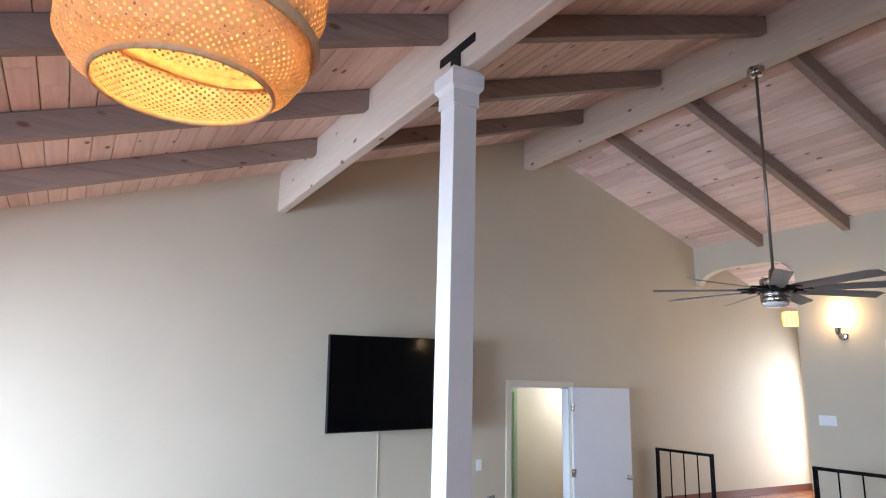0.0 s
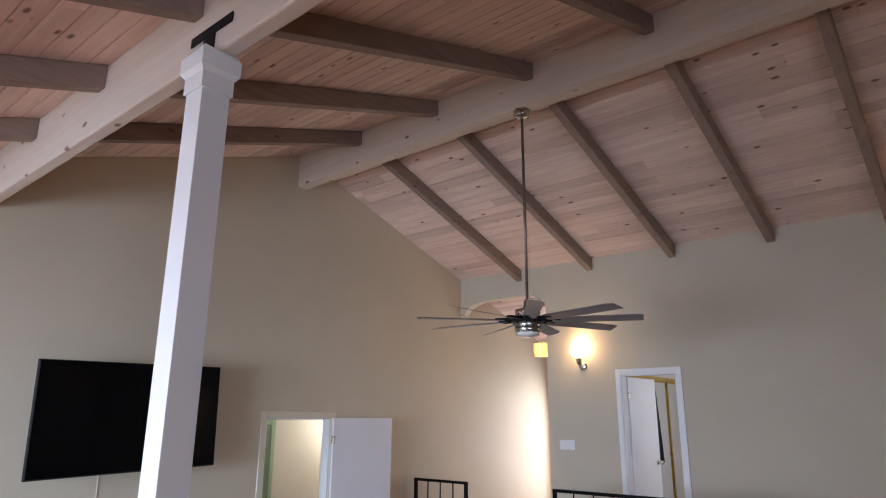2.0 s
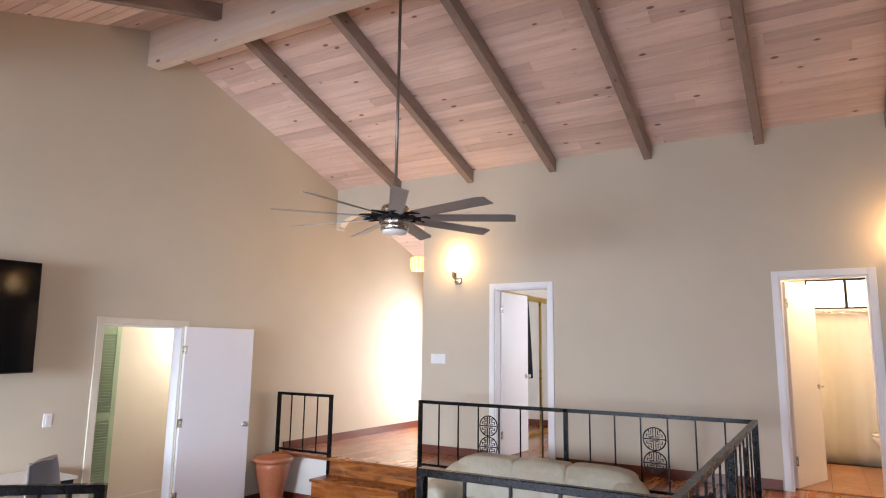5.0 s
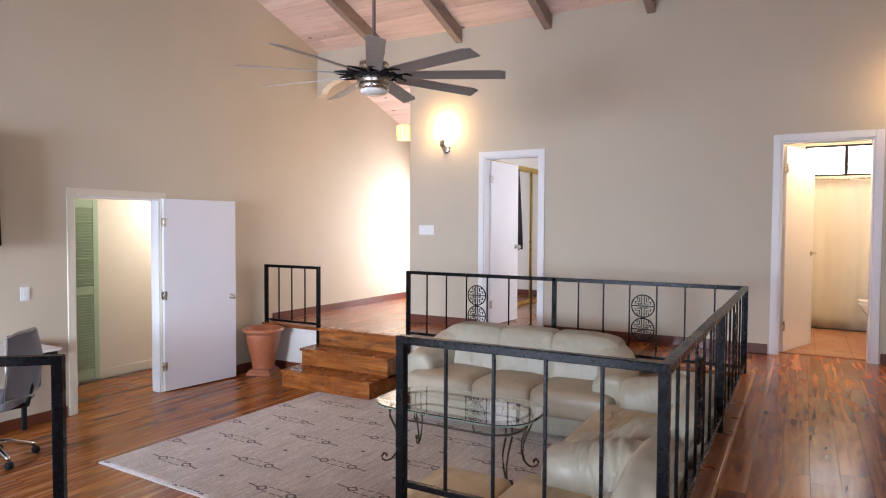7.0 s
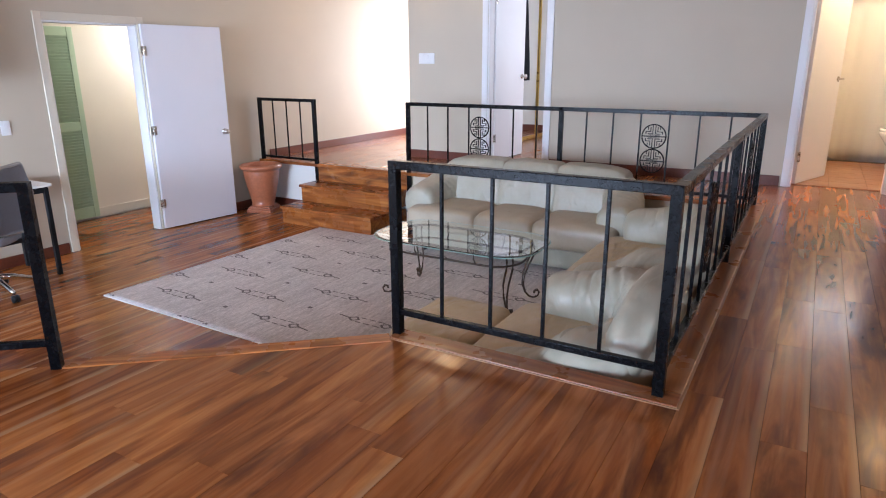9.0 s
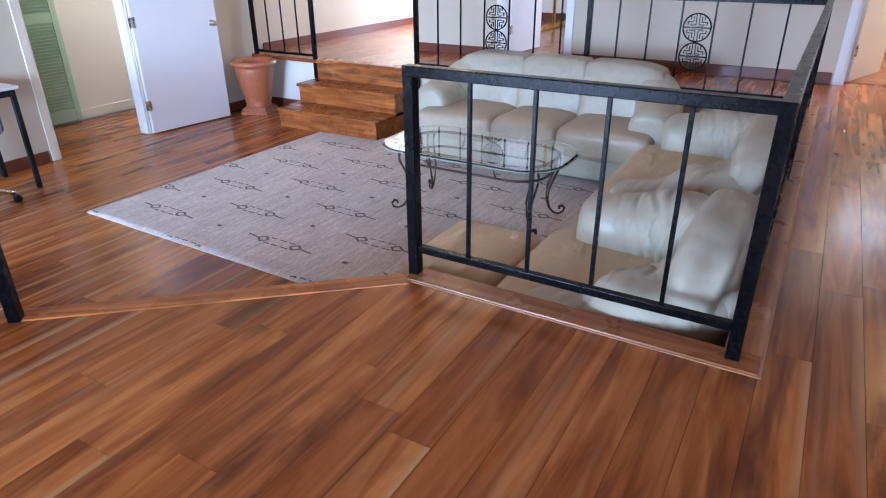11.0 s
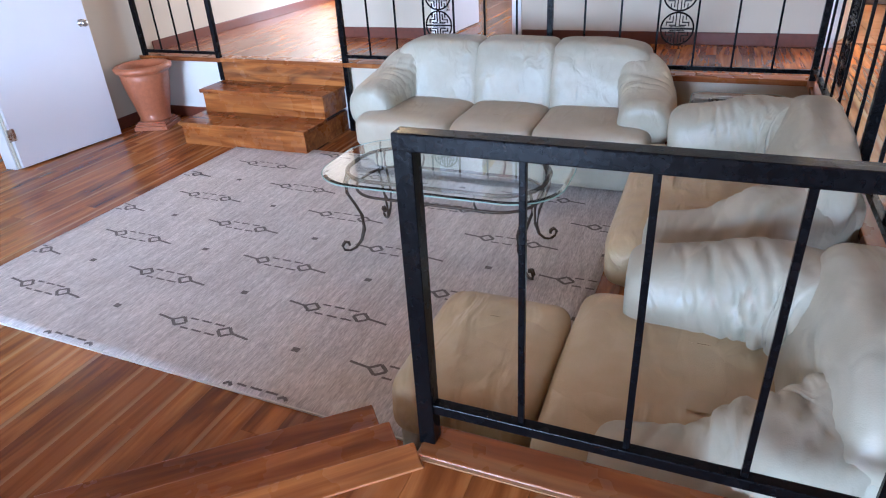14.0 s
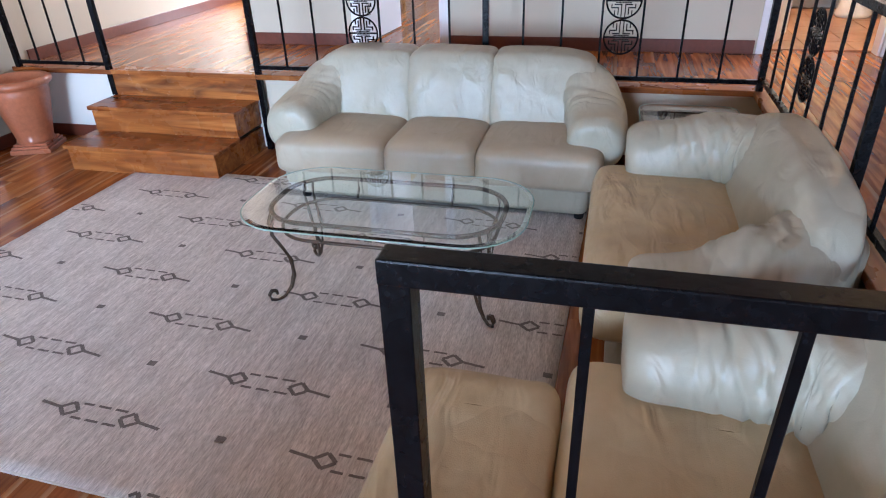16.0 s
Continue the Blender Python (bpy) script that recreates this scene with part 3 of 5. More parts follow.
def nosings():
    """Edge strips of the upper floor round the opening."""
    p = thing("floor_edging", pose(0, 0, 0), "reddish hardwood edge strips round the sunken floor", "floor trim")
    p["kind"] = "structure"
    part("strip", boxes((3.275, 3.375, 0.775, 1.93, -0.03, 0.006), bev=0.004), NOSING, p)
    part("strip", boxes((3.375, 6.80, 0.775, 0.875, -0.03, 0.006), bev=0.004), NOSINGX, p)
    part("strip", boxes((6.80, 6.925, 0.775, 4.13, -0.03, 0.006), bev=0.004), NOSING, p)
    part("strip", boxes((6.80, 6.925, 5.34, YA, -0.03, 0.006), bev=0.004), NOSING, p)
    part("strip", boxes((6.80, 6.925, 4.13, 5.34, -0.025, 0.006), bev=0.004), STEPWOOD, p)
    part("filler_line", boxes((3.266, 3.276, 0.766, 1.935, -0.01, 0.002)), FILLER, p, "thin pale filler line")
    part("filler_line", boxes((3.276, 6.92, 0.766, 0.775, -0.01, 0.002)), FILLER, p, "thin pale filler line")


def near_steps():
    """Three risers down the diagonal edge."""
    ang = math.degrees(math.atan2(AL.y, AL.x))
    p = thing("entry_steps", pose(DX, DY, 0, 0, 0, ang), "hardwood steps down to the sunken floor", "steps")
    p["kind"] = "structure"
    ln = 1.26
    # local x runs along the edge, local -y runs down the steps
    for i, d in enumerate((0.0, 0.29, 0.58)):
        z = -0.1833 * i
        if i:
            part("tread", boxes((0.0, ln, -d - 0.025, -d + 0.30, z - 0.03, z), bev=0.006), STEPWOOD_D, p)
        else:
            part("tread", boxes((0.0, ln, -0.03, 0.05, -0.03, 0.005), bev=0.004), STEPWOOD_D, p)
        part("riser", boxes((0.012, ln - 0.012, -d - 0.003, -d + 0.02, z - 0.1833 + 0.001, z - 0.03)), STEPWOOD_D, p)
    part("side_panel", boxes((0.0, 0.012, -0.58, -0.003, LOW, -0.3966), (0.0, 0.012, -0.29, -0.003, -0.3966, -0.2133)), STEPWOOD_D, p)


def far_steps():
    p = thing("landing_steps", pose(0, 0, 0), "hardwood steps up to the raised landing", "steps")
    p["kind"] = "structure"
    y0, y1 = 4.17, 5.345
    part("riser", boxes((6.815, 6.855, y0 - 0.03, y1, -0.1833, -0.026)), STEPWOOD, p)
    part("tread", boxes((6.50, 6.855, y0, y1 + 0.02, -0.2133, -0.1833), bev=0.006), STEPWOOD, p)
    part("riser", boxes((6.52, 6.55, y0 + 0.01, y1, -0.3666, -0.2133)), STEPWOOD, p)
    part("tread", boxes((6.185, 6.53, y0, y1 + 0.02, -0.3966, -0.3666), bev=0.006), STEPWOOD, p)
    part("riser", boxes((6.205, 6.235, y0 + 0.01, y1, LOW, -0.3966)), STEPWOOD, p)
    part("side_panel", boxes((6.235, 6.855, y0 + 0.01, y0 + 0.03, LOW, -0.3966), (6.55, 6.855, y0 + 0.01, y0 + 0.03, -0.3666, -0.2133)), STEPWOOD, p)
    part("side_panel", boxes((6.235, 6.855, y1 - 0.02, y1, LOW, -0.3966), (6.55, 6.855, y1 - 0.02, y1, -0.3666, -0.2133)), STEPWOOD, p)


STEPWOOD_D = floor_wood("diagonal_step_hardwood", 0, 0.86, 0.25, -math.atan2(0.756, -0.655))


def baseboards():
    t, h = 0.014, 0.095
    runs = [("y", YA - t, XW + 0.01, 4.40, LOW), ("y", YA - t, 5.46, 6.86, LOW), ("y", YA - t, 6.98, 10.3, 0.0)]
    for _, y, x0, x1, z in runs:
        structure("baseboard", boxes((x0, x1, y, YA - 0.0005, z, z + h), bev=0.004), BASEBOARD, "dark red-brown wooden baseboard", "baseboard")
    for y0, y1 in ((YS, -0.165), (0.725, 2.96), (3.80, 4.75)):
        structure("baseboard", boxes((XB - t, XB - 0.0005, y0, y1, 0, h), bev=0.004), BASEBOARD, "dark red-brown wooden baseboard", "baseboard")
    structure("baseboard", boxes((XB - t, XB + 0.12, 4.7505, 4.7505 + t, 0, h), bev=0.004), BASEBOARD, "dark red-brown wooden baseboard", "baseboard")
    for b in ((6.846, 6.8595, 0.82, 4.16, LOW, LOW + h), (6.846, 6.8595, 5.36, YA - 0.02, LOW, LOW + h), (3.30, 6.84, 0.8005, 0.814, LOW, LOW + h)):
        structure("baseboard", boxes(b, bev=0.004), BASEBOARD, "dark red-brown wooden baseboard", "baseboard")
    structure("baseboard", boxes((3.0, 7.6, 7.345, 7.3595, LOW, LOW + 0.1), bev=0.004), OFFWHITE, "white baseboard in the passage", "baseboard")
    structure("baseboard", boxes((XB + 0.2, 11.5, 4.205, 4.2195, 0, h), bev=0.004), BASEBOARD, "dark red-brown wooden baseboard", "baseboard")
    structure("baseboard", boxes((11.486, 11.4995, 1.6, 4.2, 0, h), bev=0.004), BASEBOARD, "dark red-brown wooden baseboard", "baseboard")
    structure("baseboard", boxes((XB + 0.2, 11.48, 1.6005, 1.614, 0, h), bev=0.004), BASEBOARD, "dark red-brown wooden baseboard", "baseboard")


house_shell()
ceiling_boards()
beams()
upper_floor, low_floor, strip_w = floors()
nosings()
near_steps()
far_steps()
baseboards()
# plain sheet outdoors, unseen, added to bounce light
structure("ground", boxes((-150, 150, -150, 150, -1.0, -0.9)), SOIL, "unseen ground sheet added round the house for bounce light", "ground")


# ---- fixed things ----
def casing(name, parent, plane, a, b, z0, z1, face, mat, w=0.068, d=0.016):
    """Flat trim round a doorway in the wall plane 'x' or 'y', inner edges a..b, up to z1; face is the wall's face, trim lies in front (d towards smaller)."""
    def put(u0, u1, v0, v1):
        dim = (u0, u1, face - d, face - 0.0005, v0, v1) if plane == "y" else (face - d, face - 0.0005, u0, u1, v0, v1)
        part(name, boxes(dim, bev=0.004), mat, parent)
    put(a - w, a, z0, z1 + w)
    put(b, b + w, z0, z1 + w)
    put(a, b, z1, z1 + w)


def jamb(parent, plane, a, b, z0, z1, f0, f1, mat):
    t = 0.016
    for u0, u1, v0, v1 in ((a, a + t, z0, z1), (b - t, b, z0, z1), (a + t, b - t, z1 - t, z1)):
        dim = (u0, u1, f0, f1, v0, v1) if plane == "y" else (f0, f1, u0, u1, v0, v1)
        part("jamb", boxes(dim, bev=0.002), mat, parent)


def hinge(parent, x, y, z):
    bm = bmesh.new()
    lathe(bm, [(0.007, -0.045), (0.007, 0.045)], 10, (x, y, z))
    box(bm, x - 0.028, x + 0.028, y - 0.002, y + 0.004, z - 0.045, z + 0.045)
    part("hinge", bm, NICKEL, parent, "brushed metal hinge")


def knob(parent, x, y, z, sign, mat=NICKEL):
    """A round door knob that sticks out along y by the given sign."""
    bm = bmesh.new()
    lathe(bm, [(0.028, 0.0), (0.030, 0.006), (0.014, 0.010), (0.012, 0.028), (0.022, 0.036), (0.028, 0.050), (0.024, 0.064), (0.010, 0.070)], 20)
    bmesh.ops.transform(bm, matrix=pose(x, y, z, -90 * sign, 0, 0), verts=bm.verts)
    part("door_knob", bm, mat, parent, "round metal door knob", True)


def door_leaf(name, m, width, height, mat, label, knob_sides=(1, -1), hinges=(), thick=0.036):
    """A flush leaf; local x runs from hinge to latch, the origin at the hinge foot."""
    d = thing(name, m, label, "door")
    d["kind"] = "structure"
    part("leaf", boxes((0.0, width, -thick / 2, thick / 2, 0.0, height), bev=0.003), mat, d)
    for s in knob_sides:
        knob(d, width - 0.065, s * thick / 2, 0.93, s)
    for z in hinges:
        hinge(d, 0.0, -thick / 2 - 0.002, z)
    return d


def doors():
    d = thing("door_frame_passage", pose(0, 0, 0), "cream painted door casing of the passage doorway", "door frame")
    d["kind"] = "structure"
    casing("casing", d, "y", 4.485, 5.375, LOW, 1.46, YA, CREAM)
    jamb(d, "y", 4.485, 5.375, LOW, 1.46, YA, YA + 0.12, WHITE)
    door_leaf("door_1", pose(5.385, 6.208, LOW + 0.012, 0, 0, -7.0), 0.865, 2.005, DOORWHITE, "white flush door swung wide open against the wall", (1, -1), (0.26, 1.0, 1.76))
    d = thing("door_frame_bedroom", pose(0, 0, 0), "white painted door casing of the bedroom doorway", "door frame")
    d["kind"] = "structure"
    casing("casing", d, "x", 3.035, 3.72, 0.0, 2.0, XB, WHITE, 0.066)
    jamb(d, "x", 3.035, 3.72, 0.0, 2.0, XB, XB + 0.12, WHITE)
    door_leaf("door_2", pose(XB + 0.135, 3.705, 0.012, 0, 0, -4.5), 0.69, 1.965, WHITE, "white flush bedroom door standing open", (1, -1), (0.25, 1.75))
    d = thing("door_frame_bathroom", pose(0, 0, 0), "white painted door casing of the bathroom doorway", "door frame")
    d["kind"] = "structure"
    casing("casing", d, "x", -0.085, 0.645, 0.0, 2.0, XB, WHITE, 0.066)
    jamb(d, "x", -0.085, 0.645, 0.0, 2.0, XB, XB + 0.12, WHITE)
    door_leaf("door_3", pose(XB + 0.125, 0.615, 0.012, 0, 0, -20.0), 0.70, 1.965, WHITE, "white flush bathroom door standing open", (1,), (0.25, 1.75))
    lever = thing("door_lever", pose(XB + 0.125, 0.615, 0.012, 0, 0, -20.0), "brushed metal lever handle on the bathroom door", "door handle")
    bm = bmesh.new()
    lathe(bm, [(0.026, 0), (0.026, 0.008), (0.010, 0.012), (0.010, 0.05)], 16)
    bmesh.ops.transform(bm, matrix=pose(0.64, -0.018, 0.93, 90, 0, 0), verts=bm.verts)
    part("rose", bm, NICKEL, lever, "", True)
    part("lever", boxes((0.53, 0.65, -0.074, -0.058, 0.922, 0.938), bev=0.006), NICKEL, lever)


def louver_door():
    """Bifold closet door with slats, seen through the passage doorway."""
    for i, x0 in enumerate((4.47, 4.93)):
        d = thing("louvered_door", pose(x0, 7.325, LOW + 0.02), "mint green louvered bifold closet door", "door", "louvered closet doors")
        w, h, st = 0.455, 2.0, 0.06
        part("stile", boxes((0, st, -0.014, 0.014, 0, h), bev=0.003), GREEN, d)
        part("stile", boxes((w - st, w, -0.014, 0.014, 0, h), bev=0.003), GREEN, d)
        for z0, z1 in ((0.0, 0.12), (0.95, 1.04), (h - 0.09, h)):
            part("crosspiece", boxes((st, w - st, -0.012, 0.012, z0, z1), bev=0.002), GREEN, d)
        bm = bmesh.new()
        box(bm, st, w - st, -0.003, 0.003, -0.022, 0.022, m=pose(0, 0, 0, 30, 0, 0))
        me = None
        for z0, z1 in ((0.12, 0.95), (1.04, h - 0.09)):
            n = int((z1 - z0) / 0.03)
            for k in range(n):
                z = z0 + (k + 0.5) * (z1 - z0) / n
                if me is None:
                    ob = part("slat", bm, GREEN, d)
                    me = ob.data
                else:
                    ob = new("slat", me)
                    ob.parent = d
                ob.location = (0, 0, z)


def railing_post(p, x, y, z0, z1=0.70, s=0.019, ang=0.0):
    part("post", boxes((-s, s, -s, s, z0, z1), bev=0.002), IRON, p).matrix_local = pose(x, y, 0, 0, 0, ang)


def medallion(p, at, ang):
    """A pair of round fretwork ornaments, one above the other, in the railing's plane."""
    for zc in (0.503, 0.297):
        bm = bmesh.new()
        R, d = 0.098, 0.006
        sweep(bm, [(R * math.cos(a), 0, R * math.sin(a)) for a in np.linspace(0, math.tau, 37)[:-1]], 0.006, 6, True)
        def bar(x0, x1, z0, z1):
            box(bm, x0, x1, -d, d, z0, z1)
        bar(-0.096, 0.096, -0.0045, 0.0045)
        for sx in (-1, 1):
            for sz in (-1, 1):
                # stepped key pattern in each quarter
                def q(x0, x1, z0, z1):
                    bar(min(sx * x0, sx * x1), max(sx * x0, sx * x1), min(sz * z0, sz * z1), max(sz * z0, sz * z1))
                q(0.008, 0.014, 0.018, 0.092)
                q(0.014, 0.052, 0.018, 0.024)
                q(0.026, 0.032, 0.036, 0.078)
                q(0.032, 0.070, 0.036, 0.042)
                q(0.064, 0.070, 0.018, 0.042)
                q(0.046, 0.052, 0.054, 0.082)
        bar(-0.045, 0.045, 0.009, 0.0135)
        bar(-0.045, 0.045, -0.0135, -0.009)
        part("ornament", bm, IRON, p, "round fretwork ornament").matrix_local = pose(at[0], at[1], zc, 0, 0, ang)


def railing(p, a, b, bays, ornament=None, z_low=0.09, post_a=None, post_b=None, top=0.71):
    """One panel between two posts: top and bottom rails and upright bars."""
    a, b = Vector((*a, 0)), Vector((*b, 0))
    d = b - a
    ln, ang = d.length, math.degrees(math.atan2(d.y, d.x))
    m = pose(a.x, a.y, 0, 0, 0, ang)
    part("top_rail", boxes((-0.02, ln + 0.02, -0.02, 0.02, top - 0.034, top), bev=0.003), IRON, p).matrix_local = m
    part("bottom_rail", boxes((0.0, ln, -0.013, 0.013, z_low - 0.013, z_low + 0.013), bev=0.002), IRON, p).matrix_local = m
    me = None
    for k in range(1, bays):
        at = a + d * (k / bays)
        if me is None:
            ob = part("baluster", boxes((-0.0065, 0.0065, -0.0065, 0.0065, z_low, top - 0.03), bev=0.0015, seg=1), IRON, p)
            me = ob.data
        else:
            ob = new("baluster", me)
            ob.parent = p
        ob.matrix_local = pose(at.x, at.y, 0, 0, 0, ang)
    if ornament is not None:
        at = a + d * ((ornament + 0.5) / bays)
        medallion(p, (at.x, at.y), ang)
    for at, z in ((a, post_a), (b, post_b)):
        if z is not None:
            railing_post(p, at.x, at.y, z, top - 0.03, 0.019, ang)


def railings():
    label = "black painted square iron railing"
    p = thing("railing", pose(0, 0, 0), label + " along the short edge beside the steps", "railing", "railings round the sunken floor")
    railing(p, (3.332, 1.918), (3.332, 0.848), 5, None, 0.105, 0.0, 0.0, 0.736)
    p = thing("railing", pose(0, 0, 0), label + " with round fretwork ornaments along the corridor", "railing", "railings round the sunken floor")
    railing(p, (3.352, 0.848), (5.08, 0.848), 7, 3, 0.095, None, 0.0, 0.730)
    railing(p, (5.08, 0.848), (6.795, 0.848), 7, 3, 0.08, None, None, 0.724)
    p = thing("railing", pose(0, 0, 0), label + " with round fretwork ornaments along the landing", "railing", "railings round the sunken floor")
    railing(p, (6.82, 4.116), (6.82, 2.483), 7, 3, 0.055, LOW, 0.0, 0.720)
    railing(p, (6.82, 2.483), (6.82, 0.848), 7, 3, 0.055, None, 0.0, 0.720)
    p = thing("railing", pose(0, 0, 0), label + " between the wall and the landing steps", "railing", "railings round the sunken floor")
    railing(p, (6.82, 6.185), (6.82, 5.36), 4, None, 0.045, 0.0, -0.1833, 0.720)
    p = thing("railing", pose(0, 0, 0), label + " on the diagonal floor edge", "railing", "railings round the sunken floor")
    a = Vector((2.432, 2.862, 0))
    b = a + AL * 1.55
    railing(p, (a.x, a.y), (b.x, b.y), 7, None, 0.105, 0.0, 0.0)


def post():
    p = thing("post", pose(1.630, 2.815, 0), "white painted square post with a stepped capital", "post")
    p["kind"] = "structure"
    h = 3.10
    part("shaft", boxes((-0.07, 0.07, -0.07, 0.07, 0, h - 0.15), bev=0.003), WHITE, p)
    bm = bmesh.new()
    box(bm, -0.080, 0.080, -0.080, 0.080, h - 0.205, h - 0.125, 0.002)
    for a, b, z0, z1 in ((0.080, 0.098, h - 0.125, h - 0.10), (0.098, 0.099, h - 0.10, h - 0.025), (0.099, 0.086, h - 0.025, h)):
        lo = [bm.verts.new((sx * a, sy * a, z0)) for sx, sy in ((-1, -1), (1, -1), (1, 1), (-1, 1))]
        hi = [bm.verts.new((sx * b, sy * b, z1)) for sx, sy in ((-1, -1), (1, -1), (1, 1), (-1, 1))]
        bm.faces.new(lo)
        bm.faces.new(hi)
        for k in range(4):
            bm.faces.new((lo[k], lo[(k + 1) % 4], hi[(k + 1) % 4], hi[k]))
    part("capital", bm, WHITE, p)
    part("plinth", boxes((-0.085, 0.085, -0.085, 0.085, 0, 0.14), bev=0.006), WHITE, p)
    b = thing("beam_bracket", pose(1.609, 2.81, 3.232), "black steel strap bolted to the beam above the post", "bracket")
    part("strap", boxes((-0.006, 0.0015, -0.185, 0.18, -0.026, 0.026), bev=0.003), BLACK, b)
    part("stem", boxes((-0.006, 0.0015, -0.04, 0.06, -0.11, -0.026), bev=0.003), BLACK, b)


def switch_plate(m, w, h, n, label):
    """Local x across, y out of the wall, z up."""
    p = thing("switch_plate", m, label, "light switch")
    part("plate", boxes((-w / 2, w / 2, 0.0005, 0.007, -h / 2, h / 2), bev=0.002), PLATE, p)
    for k in range(n):
        x = (k - (n - 1) / 2) * 0.046
        part("rocker", boxes((x - 0.016, x + 0.016, 0.007, 0.010, -0.033, 0.033), bev=0.002), PLATE, p)


def television():
    p = thing("television", pose(2.95, 5.99, 1.461, 0, -1.4, 3.7), "large black flat-screen television on a wall arm, switched off", "television")
    w, h = 0.818, 0.459
    part("screen", boxes((-w + 0.008, w - 0.008, -0.022, -0.018, -h + 0.012, h - 0.008)), SCREEN, p)
    part("frame", boxes((-w, w, -0.018, 0.022, -h, h), bev=0.004), BLACK, p)
    part("housing", boxes((-0.5, 0.5, 0.022, 0.055, -0.36, 0.2), bev=0.01), BLACK, p)
    part("wall_arm", boxes((-0.05, 0.05, 0.055, 0.23, -0.12, -0.02), (-0.2, 0.2, 0.055, 0.07, -0.2, 0.2)), BLACK, p, "black steel wall mount")
    bm = bmesh.new()
    sweep(bm, [(2.82, YA - 0.006, 1.05), (2.825, YA - 0.006, 0.7), (2.832, YA - 0.006, 0.3), (2.84, YA - 0.006, -0.2)], 0.0035, 8)
    tagged(part("cable_cover", bm, CREAM, None, "", True), "thin off-white cable running down the wall below the television", "cable")


def sconce(y, n):
    p = thing("wall_sconce", pose(XB, y, 2.2), "lit wall sconce with a ribbed white glass shade and metal bracket", "wall lamp", "wall sconces")
    bm = bmesh.new()
    lathe(bm, [(0.055, 0), (0.055, 0.01), (0.040, 0.02)], 24)
    bmesh.ops.transform(bm, matrix=pose(0, 0, -0.07, 0, -90, 0), verts=bm.verts)
    part("back_plate", bm, NICKEL, p, "", True)
    bm = bmesh.new()
    sweep(bm, [(-0.01, 0, -0.07), (-0.06, 0, -0.085), (-0.105, 0, -0.06), (-0.11, 0, -0.02)], 0.009, 10)
    part("arm", bm, NICKEL, p, "", True)
    bm = bmesh.new()
    lathe(bm, [(0.016, -0.085), (0.030, -0.06), (0.034, -0.005), (0.040, 0.005)], 24, (-0.11, 0, 0.02))
    part("cup", bm, NICKEL, p, "", True)
    bm = bmesh.new()
    prof = [(0.040, 0.0), (0.080, 0.025), (0.104, 0.070), (0.106, 0.115), (0.086, 0.16), (0.072, 0.19), (0.082, 0.215)]
    seg = 48
    rings = []
    for r, z in prof:
        rings.append([bm.verts.new((-0.11 + r * (1 + 0.035 * math.cos(12 * k * math.tau / seg)) * math.cos(k * math.tau / seg), r * (1 + 0.035 * math.cos(12 * k * math.tau / seg)) * math.sin(k * math.tau / seg), 0.025 + z)) for k in range(seg)])
    for a, c in zip(rings, rings[1:]):
        for k in range(seg):
            bm.faces.new((a[k], a[(k + 1) % seg], c[(k + 1) % seg], c[k]))
    bmesh.ops.solidify(bm, geom=list(bm.faces), thickness=0.003)
    ob = part("shade", bm, SHADE, p, "glowing ribbed glass shade", True)
    ob.visible_shadow = False


def hall_lamp():
    p = thing("hall_wall_lamp", pose(8.08, 4.98, 2.405), "lit hall wall lamp with a woven amber drum shade", "wall lamp")
    part("wall_arm", boxes((-0.012, 0.012, -0.2295, -0.11, -0.012, 0.012), (-0.05, 0.05, -0.2295, -0.215, -0.05, 0.05)), BRASS, p)
    bm = bmesh.new()
    lathe(bm, [(0.10, -0.09), (0.115, 0.0), (0.11, 0.09)], 24, cap=False)
    bmesh.ops.solidify(bm, geom=list(bm.faces), thickness=0.004)
    part("shade", bm, SHADE2, p, "glowing amber drum shade").visible_shadow = False
    bm = bmesh.new()
    for k in range(12):
        a = k * math.tau / 12
        sweep(bm, [(0.104 * math.cos(a), 0.104 * math.sin(a), -0.09), (0.119 * math.cos(a), 0.119 * math.sin(a), 0), (0.114 * math.cos(a), 0.114 * math.sin(a), 0.09)], 0.004, 6)
    part("rib", bm, BRASS, p)


